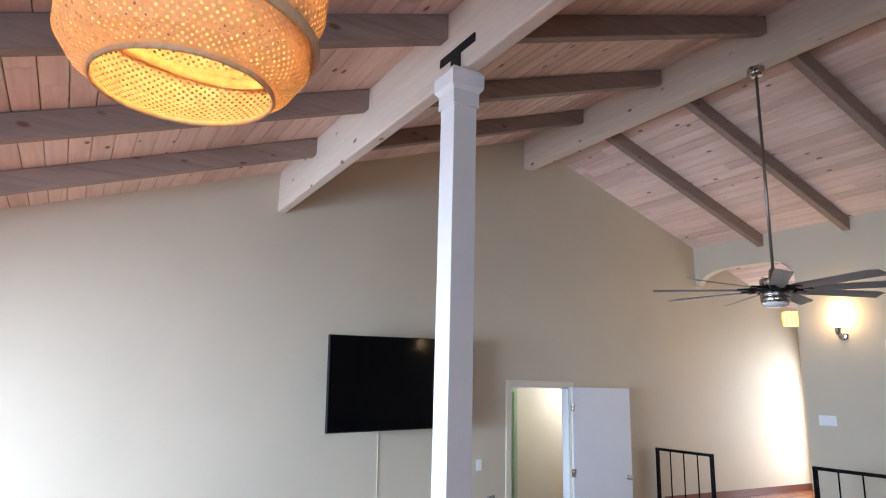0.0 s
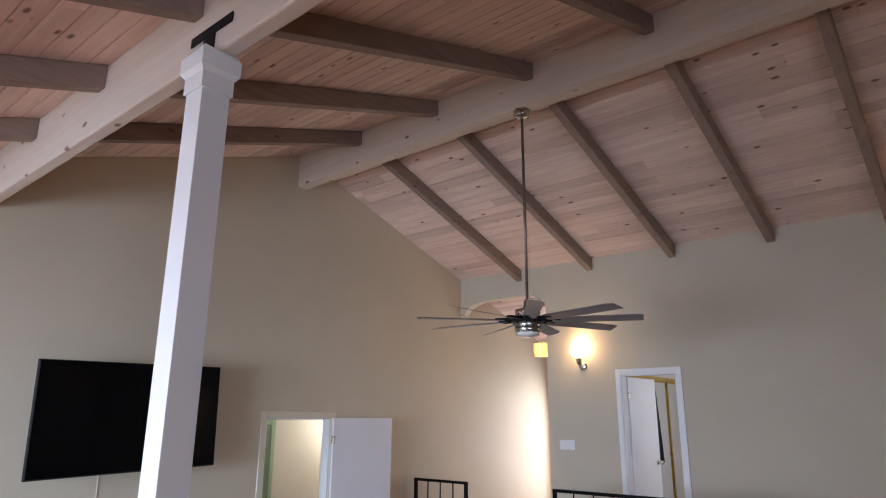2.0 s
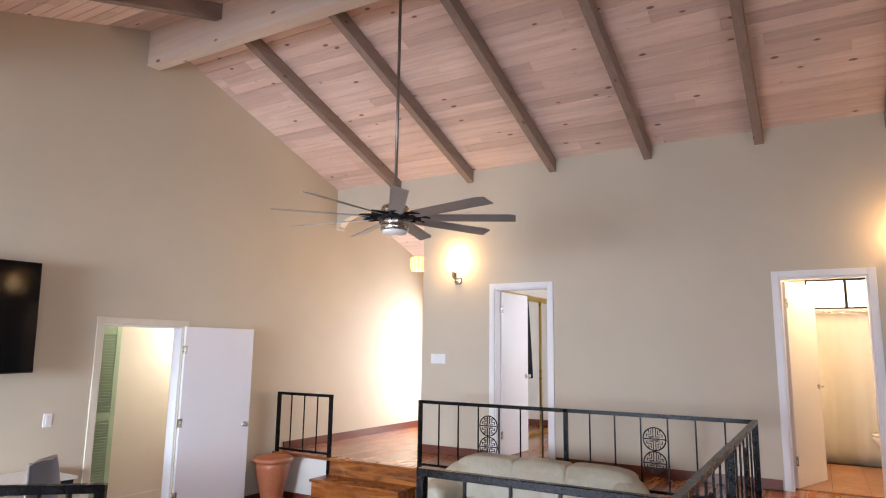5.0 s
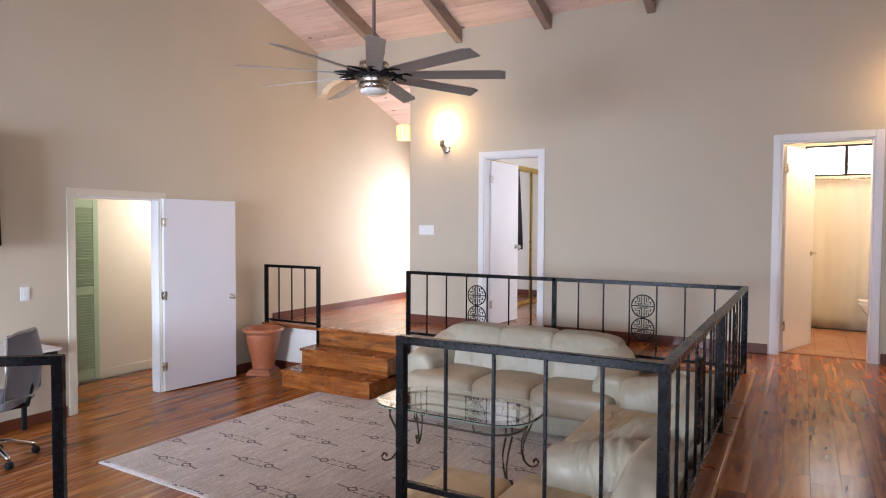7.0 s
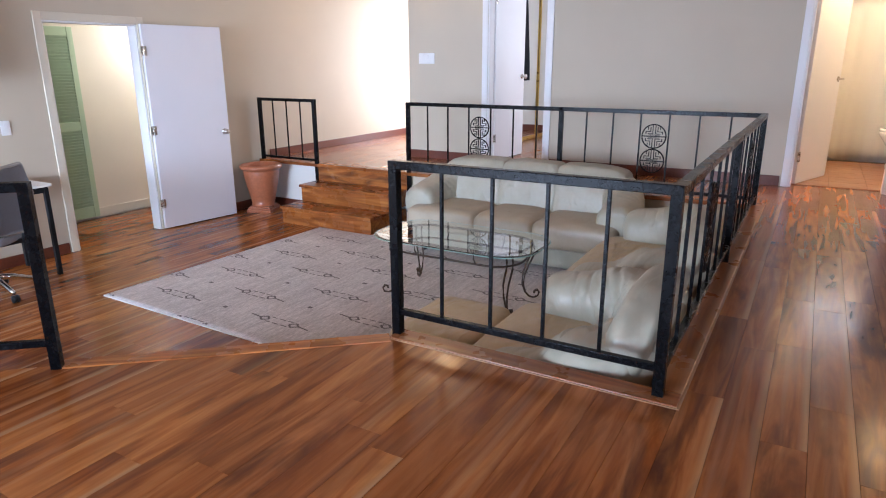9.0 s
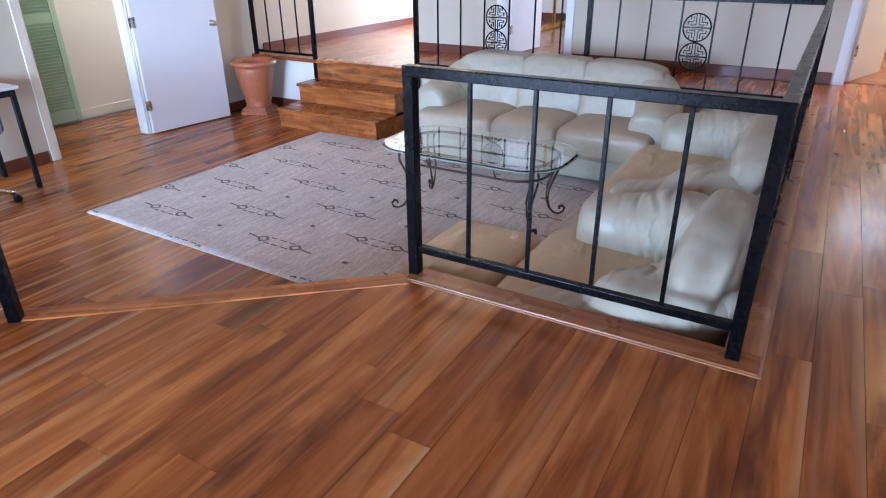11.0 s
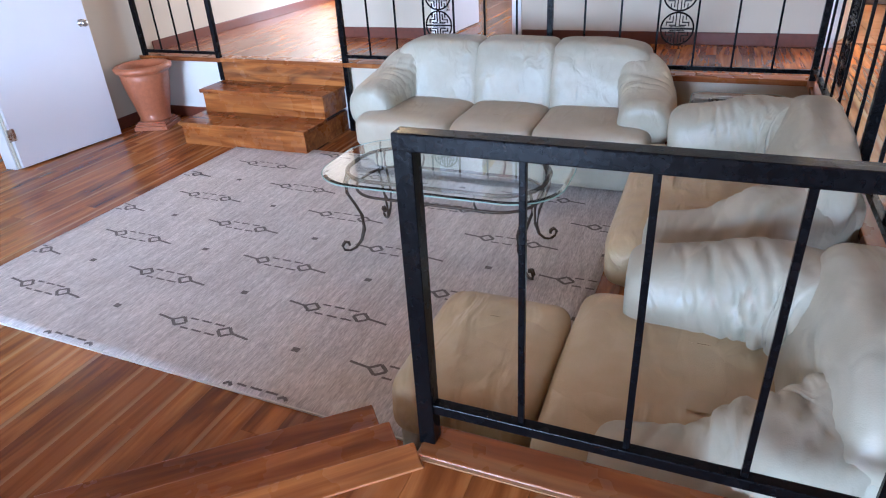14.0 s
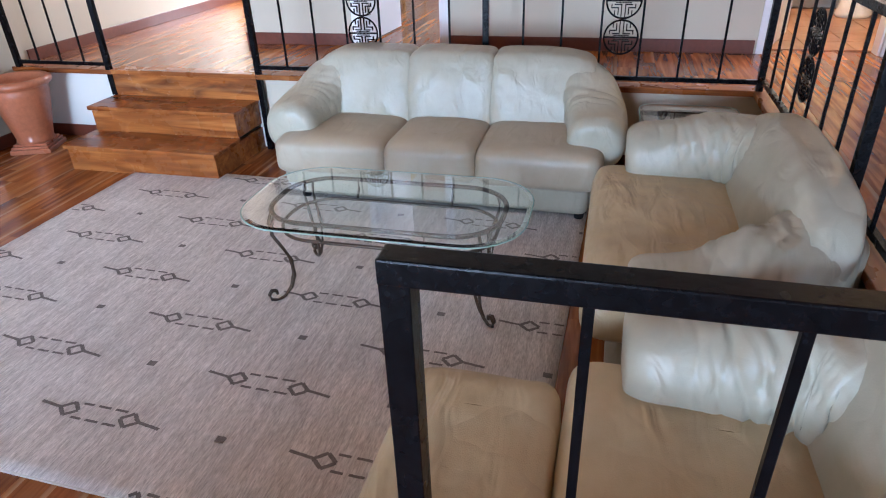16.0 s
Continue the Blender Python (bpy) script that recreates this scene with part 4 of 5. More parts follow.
def ceiling_fan():
    p = thing("ceiling_fan", pose(4.75, 3.085, 0), "brushed nickel ceiling fan with nine grey blades on a long rod", "ceiling fan")
    bm = bmesh.new()
    lathe(bm, [(0.070, 4.155), (0.072, 4.10), (0.060, 4.085), (0.02, 4.08)], 28)
    part("canopy", bm, NICKEL, p, "", True)
    bm = bmesh.new()
    lathe(bm, [(0.0125, 2.38), (0.0125, 4.09)], 14)
    part("rod", bm, RODMETAL, p, "", True)
    bm = bmesh.new()
    lathe(bm, [(0.02, 2.42), (0.032, 2.40), (0.036, 2.34), (0.10, 2.335), (0.105, 2.325), (0.105, 2.27), (0.09, 2.262)], 32)
    part("motor_housing", bm, NICKEL, p, "", True)
    bm = bmesh.new()
    lathe(bm, [(0.09, 2.262), (0.135, 2.258), (0.138, 2.236), (0.09, 2.23)], 32)
    part("blade_ring", bm, BLACK, p, "dark blade ring", True)
    bm = bmesh.new()
    lathe(bm, [(0.10, 2.232), (0.108, 2.225), (0.108, 2.198), (0.103, 2.194), (0.108, 2.19), (0.106, 2.15), (0.098, 2.145)], 32)
    part("lower_housing", bm, NICKEL, p, "", True)
    bm = bmesh.new()
    lathe(bm, [(0.098, 2.147), (0.092, 2.125), (0.06, 2.112), (0.01, 2.108)], 32)
    part("lens", bm, PORCELAIN, p, "white frosted light cover", True)
    blade = bmesh.new()
    prism(blade, [(0.20, -0.045), (0.24, -0.055), (0.86, -0.062), (0.915, -0.045), (0.92, 0.058), (0.24, 0.052), (0.20, 0.042)], "z", -0.003, 0.003)
    arm = bmesh.new()
    sweep(arm, [(0.12, -0.03, 0), (0.17, -0.042, 0.004), (0.23, -0.032, 0.002), (0.27, 0.0, 0.004)], 0.010, 8)
    sweep(arm, [(0.12, 0.03, 0), (0.17, 0.042, 0.004), (0.23, 0.032, 0.002), (0.27, 0.0, 0.004)], 0.010, 8)
    b0 = a0 = None
    for k in range(9):
        m = pose(0, 0, 2.247, 0, 0, 216.5 + 40 * k) @ pose(0, 0, 0, -15, 0, 0)
        if b0 is None:
            ob, ob2 = part("blade", blade, STEEL, p), part("blade_arm", arm, BLACK, p, "", True)
            b0, a0 = ob.data, ob2.data
        else:
            ob, ob2 = new("blade", b0), new("blade_arm", a0)
            ob.parent = ob2.parent = p
        ob.matrix_local, ob2.matrix_local = m, pose(0, 0, 2.247, 0, 0, 216.5 + 40 * k)


def woven_shell(bm, prof, nl, nr, thick, hole=0.30):
    """A shell of revolution with staggered slots between the strands."""
    rs = np.interp(np.linspace(0, 1, nr + 1), np.linspace(0, 1, len(prof)), [p[0] for p in prof])
    zs = np.interp(np.linspace(0, 1, nr + 1), np.linspace(0, 1, len(prof)), [p[1] for p in prof])
    grid = [[bm.verts.new((rs[j] * math.cos(i * math.tau / nl), rs[j] * math.sin(i * math.tau / nl), zs[j])) for i in range(nl)] for j in range(nr + 1)]
    for j in range(nr):
        for i in range(nl):
            q = (grid[j][i], grid[j][(i + 1) % nl], grid[j + 1][(i + 1) % nl], grid[j + 1][i])
            if (i + j) % 2 or j in (0, nr - 1):
                bm.faces.new(q)
                continue
            c = sum((v.co for v in q), Vector()) / 4
            s = [bm.verts.new(c + (v.co - c) * (1 - hole)) for v in q]
            for k in range(4):
                bm.faces.new((q[k], q[(k + 1) % 4], s[(k + 1) % 4], s[k]))


def pendant():
    """Woven lamp of three overlapping shells with plain rolled bands, over the start of the walk."""
    c = Vector((0.090, 1.160, 1.915))
    p = thing("pendant_lamp", Matrix.Translation(c), "lit woven rattan pendant lamp of overlapping bulging shells", "pendant lamp")
    bm = bmesh.new()
    woven_shell(bm, [(0.146, 0.006), (0.178, 0.028), (0.202, 0.065), (0.203, 0.105), (0.192, 0.14)], 160, 24, 0.002, 0.36)
    part("lower_shell", bm, RATTAN, p)
    bm = bmesh.new()
    woven_shell(bm, [(0.196, 0.10), (0.220, 0.14), (0.230, 0.19), (0.224, 0.245), (0.20, 0.29)], 170, 24, 0.002, 0.36)
    part("middle_shell", bm, RATTAN, p).matrix_local = pose(-0.026, 0.014, 0.01, 3, 7, 0)
    bm = bmesh.new()
    woven_shell(bm, [(0.205, 0.25), (0.20, 0.30), (0.18, 0.35), (0.12, 0.39), (0.05, 0.40)], 140, 20, 0.002)
    part("upper_shell", bm, RATTAN, p)
    for r, z, w, tilt in ((0.144, 0.004, 0.006, 0), (0.199, 0.118, 0.012, 6), (0.212, 0.275, 0.010, 5)):
        bm = bmesh.new()
        sweep(bm, [(r * math.cos(a), r * math.sin(a), z) for a in np.linspace(0, math.tau, 73)[:-1]], w, 8, True, 0.6)
        part("band", bm, RATTAN, p, "smooth rolled rattan band", True).matrix_local = pose(0, 0, 0, tilt * 0.4, tilt, 0)
    bm = bmesh.new()
    bmesh.ops.create_uvsphere(bm, u_segments=16, v_segments=10, radius=0.032, matrix=pose(0, 0, 0.21))
    ob = part("bulb", bm, BULB, p, "glowing bulb", True)
    ob.visible_shadow = False
    bm = bmesh.new()
    top = roof_z(c.x) - c.z
    lathe(bm, [(0.004, 0.23), (0.004, top)], 8)
    part("cord", bm, BLACK, p)


doors()
louver_door()
railings()
post()
switch_plate(pose(XB, 4.505, 1.15, 0, 0, 90), 0.21, 0.118, 4, "white four-gang light switch on the wall by the hall")
switch_plate(pose(4.055, YA, 0.60, 0, 0, 180), 0.075, 0.118, 1, "white light switch beside the passage door")
switch_plate(pose(9.985, YA, 1.15, 0, 0, 180), 0.075, 0.118, 1, "white light switch on the hall wall")
television()
sconce(4.225, 1)
sconce(-0.42, 2)
hall_lamp()
ceiling_fan()
pendant()


# ---- furniture ----
def leather_skin(bm, seed, folds, amp=0.010):
    """Soft unevenness and puckers: folds is a list of (centre, direction across the folds, reach, wavelength, depth)."""
    for v in bm.verts:
        q = v.co.copy()
        g = noise.noise(q * 5 + Vector((seed, 0, seed))) * amp + noise.noise(q * 12 + Vector((0, seed, 0))) * amp * 0.4
        for c, d, reach, wave, depth in folds:
            r = (q - Vector(c)).length / reach
            if r < 1:
                u = q.dot(Vector(d).normalized()) + 0.035 * noise.noise(q * 7 + Vector((seed, 1, 0)))
                s = abs(math.sin(u / wave * math.pi + seed))
                g += (1 - r * r) * depth * (0.45 - (1 - s) ** 2.2) * max(0.0, 0.75 + noise.noise(q * 5 + Vector((7, seed, 2))))
        v.co += v.normal * g


def wing(bm, s, path, half_w, half_h, nose, seg=52, steps=15):
    """Flattened padded tube along a path, mirrored by s, with a rounded blunt end."""
    stations = []
    for i in range(len(path) - 1):
        for f in np.linspace(0, 1, steps, endpoint=False):
            # a smooth curve through the path's points
            q = [Vector(path[max(0, min(len(path) - 1, i + k))]) for k in (-1, 0, 1, 2)]
            w = [((2 * q[1]) + (q[2] - q[0]) * f + (2 * q[0] - 5 * q[1] + 4 * q[2] - q[3]) * f * f + (3 * q[1] - q[0] - 3 * q[2] + q[3]) * f ** 3) * 0.5]
            stations.append((w[0], half_w[i] * (1 - f) + half_w[i + 1] * f, half_h[i] * (1 - f) + half_h[i + 1] * f))
    last = Vector(path[-1])
    ahead = (last - Vector(path[-2])).normalized()
    for a in np.linspace(0, math.pi / 2, 14):
        k = max(0.04, math.cos(a)) ** 0.55
        stations.append((last + ahead * (nose * math.sin(a)), half_w[-1] - nose * (1 - k), half_h[-1] - nose * (1 - k)) if k > 0.5 else (last + ahead * (nose * math.sin(a)), (half_w[-1] - nose * 0.5) * k / 0.5, (half_h[-1] - nose * 0.5) * k / 0.5))
    rings = []
    for i, (c, a, b) in enumerate(stations):
        d = stations[min(i + 1, len(stations) - 1)][0] - stations[max(i - 1, 0)][0]
        d = Vector((d.x, d.y, d.z * 0.4)).normalized()
        side = d.cross(Vector((0, 0, 1))).normalized()
        up = side.cross(d).normalized()
        ring = []
        for k in range(seg):
            w = k * math.tau / seg
            cu, cv = math.cos(w), math.sin(w)
            q = c + side * (a * math.copysign(abs(cu) ** 0.82, cu)) + up * (b * math.copysign(abs(cv) ** 0.82, cv))
            ring.append(bm.verts.new((q.x * s, q.y, q.z)))
        rings.append(ring)
    for a, c in zip(rings, rings[1:]):
        for k in range(seg):
            bm.faces.new((a[k], a[(k + 1) % seg], c[(k + 1) % seg], c[k]))
    bm.faces.new(rings[0])
    bm.faces.new(rings[-1])
    bmesh.ops.recalc_face_normals(bm, faces=bm.faces)


def seating(name, m, label, category, width, seats, group="", drop=0.0, sag=0.0):
    """A stuffed leather seat; local x across, front at -y, z from the floor."""
    p = thing(name, m, label, category, group)
    hw = width / 2
    inner = hw - 0.27            # half width between the arms
    n = seats
    rng = width * 3.1
    part("base", boxes((-hw + 0.17, hw - 0.17, -0.365, 0.36, 0.035, 0.27), bev=0.05, seg=4), LEATHER, p, "cream leather base", True)
    sw = 2 * inner / n
    reach = hw - 0.115           # half width of the seats, which run out under the arms
    cuts = [-reach, *(-inner + sw * k for k in range(1, n)), reach]
    for k in range(n):
        x, half = (cuts[k] + cuts[k + 1]) / 2, (cuts[k + 1] - cuts[k]) / 2
        bm = bmesh.new()
        pillow(bm, (x, -0.135, 0.322), (half + 0.006, 0.342, 0.12), 0.40, 0.20, 0.0, 5.0, rng + k, 40, 96)
        bm.normal_update()
        folds = [((x, 0.0, 0.43), (0.25, 1, 0), 0.30, 0.10, 0.006)] if n > 1 else [((x + 0.05, -0.05, 0.43), (0.9, 0.35, 0), 0.36, 0.12, 0.016), ((x - 0.1, 0.05, 0.43), (0.4, 1, 0), 0.28, 0.09, 0.014)]
        leather_skin(bm, rng + k, folds, 0.006)
        part("seat_cushion", bm, SOFASEAT if n > 1 else SEATLEATHER, p, "worn tan leather seat cushion", True)
    # back: a row of full cushions under one rounded shoulder line
    top = 0.815 if n > 1 else 0.785
    for k in range(n):
        x = -inner + sw * (k + 0.5)
        bm = bmesh.new()
        edge = n > 1 and k in (0, n - 1)
        w = sw / 2 + (0.10 if n == 1 else 0.05 if edge else 0.012)
        x += 0.03 * (1 if k else -1) if edge else 0.0
        if n > 1:
            pillow(bm, (x, 0.0, 0.0), (w, 0.135, 0.28), 0.22, 0.24, 0.0, 4.5, 0, 40, 64)
        else:
            # one broad back that lies far back and runs into the arms
            pillow(bm, (x, 0.0, 0.0), (inner + 0.15, 0.10, 0.30), 0.40, 0.42, 0.0, 4.5, 0, 60, 110)
            for v in bm.verts:
                f = v.co.z / 0.30
                v.co.y += 0.07 * f
                v.co.z -= 0.07 * (abs(v.co.x) / (inner + 0.15)) ** 2.4 * (1 + f) / 2
        for v in bm.verts:
            # bellies forward low down, leans back, falls off towards the arms
            if n > 1:
                f = v.co.z / 0.28
                v.co.y += 0.035 * f * f - 0.02 + 0.055 * f
                out = max(0.0, (abs(v.co.x) - (inner - 0.20)) / 0.30)
                v.co.z -= out * out * 0.055 * (1 + f) / 2
            v.co += Vector((0, 0.20 if n > 1 else 0.225, top - 0.285))
        bm.normal_update()
        folds = [((x, 0.05, 0.55), (1, 0, 0.5), 0.24, 0.062, 0.013), ((x + 0.1, 0.05, 0.62), (0.8, 0, -0.6), 0.20, 0.075, 0.010)]
        leather_skin(bm, rng + 7 + k, folds, 0.007)
        part("back_cushion", bm, LEATHER, p, "", True)
    for s in (-1, 1):
        # arm: a padded wing that folds out of the back's corner and slopes to a blunt end
        xs = s * (hw - 0.17)
        bm = bmesh.new()
        low, sink = drop, sag if s > 0 else 0.0     # the front of one arm sags
        thin = 1.0 - sink * 1.6
        shoulder = 0.610 if n > 1 else 0.545 - sink * 0.3
        wing(bm, s, [(inner - 0.16, 0.285, shoulder), (inner - 0.06, 0.255, shoulder - 0.01 - low * 0.3), (inner + 0.03, 0.180, shoulder - 0.045 - low - sink * 0.2), (inner + 0.08, 0.06, 0.500 - low * 1.1 - sink * 0.6), (inner + 0.102, -0.07, 0.470 - low - sink), (inner + 0.108, -0.17, 0.452 - low - sink), (inner + 0.108, -0.245, 0.443 - low - sink)],
             [0.12, 0.155, 0.165, 0.166, 0.164, 0.160, 0.157], [0.150, 0.172, 0.170, 0.158 * (1 + thin) / 2, 0.152 * thin, 0.150 * thin, 0.148 * thin], 0.085 * thin)
        bm.normal_update()
        c = s * (inner + 0.05)
        leather_skin(bm, rng + s * 2, [((c, 0.10, 0.56), (0.35 * s, 1, -0.4), 0.34, 0.062, 0.019 if n == 1 else 0.009), ((s * (inner - 0.05), 0.08, 0.50), (0.1 * s, 1, 0.3), 0.26, 0.050, 0.018 if n == 1 else 0.008)], 0.008 if n == 1 else 0.005)
        part("arm", bm, LEATHER, p, "puckered cream leather arm", True)
        bm = bmesh.new()
        pillow(bm, (xs + s * 0.01, 0.03, 0.235), (0.10, 0.335, 0.20 - drop * 0.5), 0.32, 0.32, 0.006, 6, rng + s)
        part("arm_panel", bm, LEATHER, p, "", True)
    part("back_panel", boxes((-inner - 0.05, inner + 0.05, 0.26, 0.40, 0.05, 0.66), bev=0.05, seg=4), LEATHER, p, "", True)
    for x in (-hw + 0.22, hw - 0.22):
        for y in (-0.31, 0.31):
            bm = bmesh.new()
            lathe(bm, [(0.024, 0.0), (0.03, 0.036)], 14, (x, y, 0))
            part("foot", bm, BLACK, p, "small black foot")
    return p


def seating_group():
    seating("sofa", pose(6.365, 2.635, LOW, 0, 0, -90), "cream leather three-seat sofa with tan seat cushions by the landing wall", "sofa", 2.10, 3, "leather seats")
    seating("loveseat", pose(5.25, 1.265, LOW, 0, 0, 180), "cream leather loveseat with worn tan seat beside the corridor railing", "loveseat", 1.52, 1, "leather seats", -0.04, 0.06)
    seating("armchair", pose(3.885, 1.27, LOW, 0, 0, 180), "cream leather armchair with worn tan seat beside the corridor railing", "armchair", 1.07, 1, "leather seats", -0.03, 0.11)
    p = thing("ottoman", pose(3.90, 1.975, LOW), "tan leather ottoman in front of the armchair", "ottoman")
    bm = bmesh.new()
    pillow(bm, (0, 0, 0.32), (0.30, 0.225, 0.105), 0.40, 0.26, 0.006, 6, 3.0, 40, 90)
    bm.normal_update()
    leather_skin(bm, 4.0, [((0.05, 0.0, 0.42), (0.12, 1, 0), 0.34, 0.075, 0.007)], 0.004)
    part("cushion", bm, SEATLEATHER, p, "", True)
    part("base", boxes((-0.275, 0.275, -0.20, 0.20, 0.03, 0.28), bev=0.04, seg=3), LEATHER, p, "cream leather base", True)
    for x in (-0.22, 0.22):
        for y in (-0.15, 0.15):
            bm = bmesh.new()
            lathe(bm, [(0.022, 0.0), (0.026, 0.032)], 12, (x, y, 0))
            part("foot", bm, BLACK, p)


def rounded(hx, hy, r, n=10, e=None):
    """Outline of a rounded rectangle with slightly bowed sides."""
    pts = []
    for k in range(4):
        cx, cy = ((hx - r), (hy - r)) if k == 0 else (-(hx - r), hy - r) if k == 1 else (-(hx - r), -(hy - r)) if k == 2 else (hx - r, -(hy - r))
        for a in np.linspace(0, math.pi / 2, n):
            w = a + k * math.pi / 2
            pts.append((cx + r * math.cos(w), cy + r * math.sin(w)))
    return pts


def scroll_leg(bm, x, y, sx, sy, h, gap=0.0):
    """An iron leg that bows inwards and ends in an outward scroll on the floor."""
    dirv = Vector((sx, sy, 0)).normalized()
    side = Vector((-dirv.y, dirv.x, 0)) * gap
    prof = [(0.015, h), (0.035, h - 0.05), (0.03, h - 0.10), (0.0, h - 0.16), (-0.03, h - 0.23), (-0.035, 0.12), (-0.015, 0.06), (0.02, 0.022), (0.055, 0.010), (0.085, 0.022), (0.094, 0.048), (0.078, 0.068), (0.058, 0.060), (0.056, 0.044)]
    sweep(bm, [Vector((x, y, 0)) + dirv * d + side * min(1.0, max(0.0, (z - 0.02) / 0.2)) + Vector((0, 0, z)) for d, z in prof], 0.0072, 8, False, 1.0)


def glass_table(name, m, hx, hy, h, label, category, r=0.16, leg=(0.43, 0.165)):
    p = thing(name, m, label, category)
    bm = bmesh.new()
    out = rounded(hx, hy, r)
    ins = rounded(hx - 0.018, hy - 0.018, r - 0.012)
    lo = [bm.verts.new((x, y, h - 0.010)) for x, y in out]
    mid = [bm.verts.new((x, y, h - 0.004)) for x, y in out]
    hi = [bm.verts.new((x, y, h)) for x, y in ins]
    n = len(out)
    for a, c in ((lo, mid), (mid, hi)):
        for k in range(n):
            bm.faces.new((a[k], a[(k + 1) % n], c[(k + 1) % n], c[k]))
    bm.faces.new(hi)
    bm.faces.new(lo)
    ob = part("glass_top", bm, GLASS, p, "clear bevelled glass top")
    ob.visible_shadow = False
    bm = bmesh.new()
    sweep(bm, [(x, y, h - 0.006) for x, y in rounded(hx + 0.001, hy + 0.001, r)], 0.0035, 6, True)
    part("glass_edge", bm, GLASSEDGE, p, "green tinted polished edge", True)
    kx, ky = hx - 0.11, hy - 0.10
    bm = bmesh.new()
    sweep(bm, [(x, y, h - 0.022) for x, y in rounded(kx, ky, r - 0.05)], 0.010, 8, True, 1.2)
    part("top_ring", bm, BRONZE, p, "", True)
    bm = bmesh.new()
    sweep(bm, [(x, y, h - 0.115) for x, y in rounded(kx - 0.03, ky - 0.03, r - 0.06)], 0.008, 8, True)
    part("lower_ring", bm, BRONZE, p, "", True)
    for sx in (-1, 1):
        for sy in (-1, 1):
            bm = bmesh.new()
            for g in (-0.022, 0.022):
                scroll_leg(bm, sx * leg[0], sy * leg[1], sx, sy, h - 0.02, g)
            part("leg", bm, BRONZE, p, "scrolled iron leg", True)
    for s in (-1, 1):
        for t in (-0.5, 0.5):
            bm = bmesh.new()
            sweep(bm, [(kx * t * 0.9, s * ky, h - 0.022), (kx * t * 0.9, s * (ky + 0.004), h - 0.07), (kx * t * 0.9, s * (ky - 0.03), h - 0.115)], 0.006, 6)
            part("strut", bm, BRONZE, p)
    return p


def rug():
    x0, x1, y0, y1, z = 3.858, 6.308, 1.82, 4.902, LOW
    p = thing("rug", pose(x0, y1, 0, 0, 0, -1.5) @ pose(-x0, -y1, 0), "greige woven area rug with dark diamond and dash motifs", "rug")
    rng = random.Random(5)
    bm = bmesh.new()
    nx, ny = 50, 62
    rows = [[bm.verts.new((x0 + (x1 - x0) * i / nx + (0.004 * noise.noise(Vector((j * 0.3, 1, 0))) if i in (0, nx) else 0), y0 + (y1 - y0) * j / ny + (0.004 * noise.noise(Vector((i * 0.3, 5, 0))) if j in (0, ny) else 0), z + 0.010 + 0.0012 * noise.noise(Vector((i * 0.35, j * 0.35, 0))))) for j in range(ny + 1)] for i in range(nx + 1)]
    for i in range(nx):
        for j in range(ny):
            bm.faces.new((rows[i][j], rows[i + 1][j], rows[i + 1][j + 1], rows[i][j + 1]))
    edge = [e for e in bm.edges if e.is_boundary]
    r = bmesh.ops.extrude_edge_only(bm, edges=edge)
    for v in [g for g in r["geom"] if isinstance(g, bmesh.types.BMVert)]:
        v.co.z = z + 0.001
    part("field", bm, RUG, p, "", True)
    part("binding", boxes((x0 - 0.006, x0 + 0.001, y0, y1, z + 0.001, z + 0.009)), OFFWHITE, p, "pale cut edge")
    part("binding", boxes((x1 - 0.001, x1 + 0.006, y0, y1, z + 0.001, z + 0.009)), OFFWHITE, p, "pale cut edge")
    bm = bmesh.new()

    def bar(xa, ya, xb, yb, wd=0.014):
        # a stepped strip, cut off at the rug's edge
        d = Vector((xb - xa, yb - ya, 0))
        n = max(1, int(d.length / 0.012))
        s = Vector((-d.y, d.x, 0)).normalized() * wd / 2
        for k in range(n):
            a = Vector((xa, ya, z + 0.0122)) + d * (k / n) + s * rng.uniform(-0.16, 0.16)
            c = Vector((xa, ya, z + 0.0122)) + d * ((k + 1) / n) + s * rng.uniform(-0.16, 0.16)
            m = (a + c) / 2
            if x0 + 0.012 < m.x < x1 - 0.012 and y0 + 0.012 < m.y < y1 - 0.012:
                bm.faces.new([bm.verts.new(q) for q in (a - s, c - s, c + s, a + s)])

    for r_ in range(-4, 5):
        for k in range(-2, 6):
            # a pair of lozenges joined by two broken lines, with a tail at each end
            x = 4.150 + 0.596 * k + (0.298 if r_ % 2 else 0.0)
            y = 3.408 - 0.516 * r_ - 0.0245 * (x - 4.15)
            for s in (-1, 1):
                cy = y + s * 0.131
                a, b = 0.034, 0.040
                ring = [(x - a, cy), (x, cy + b), (x + a, cy), (x, cy - b)]
                for i in range(4):
                    bar(*ring[i], *ring[(i + 1) % 4], 0.015)
                bar(x, cy + s * b, x + s * 0.012, cy + s * 0.135, 0.013)
            for sx in (-1, 1):
                for u0, u1 in ((-0.10, -0.045), (-0.025, 0.03), (0.05, 0.095)):
                    bar(x + sx * 0.036, y + u0, x + sx * 0.036, y + u1, 0.011)
            bar(x + 0.298, y - 0.018, x + 0.298, y + 0.018, 0.028)
    tagged(part("motif", bm, MOTIF, p, "dark taupe diamond and dash pattern"), "", "", "", "stuff")


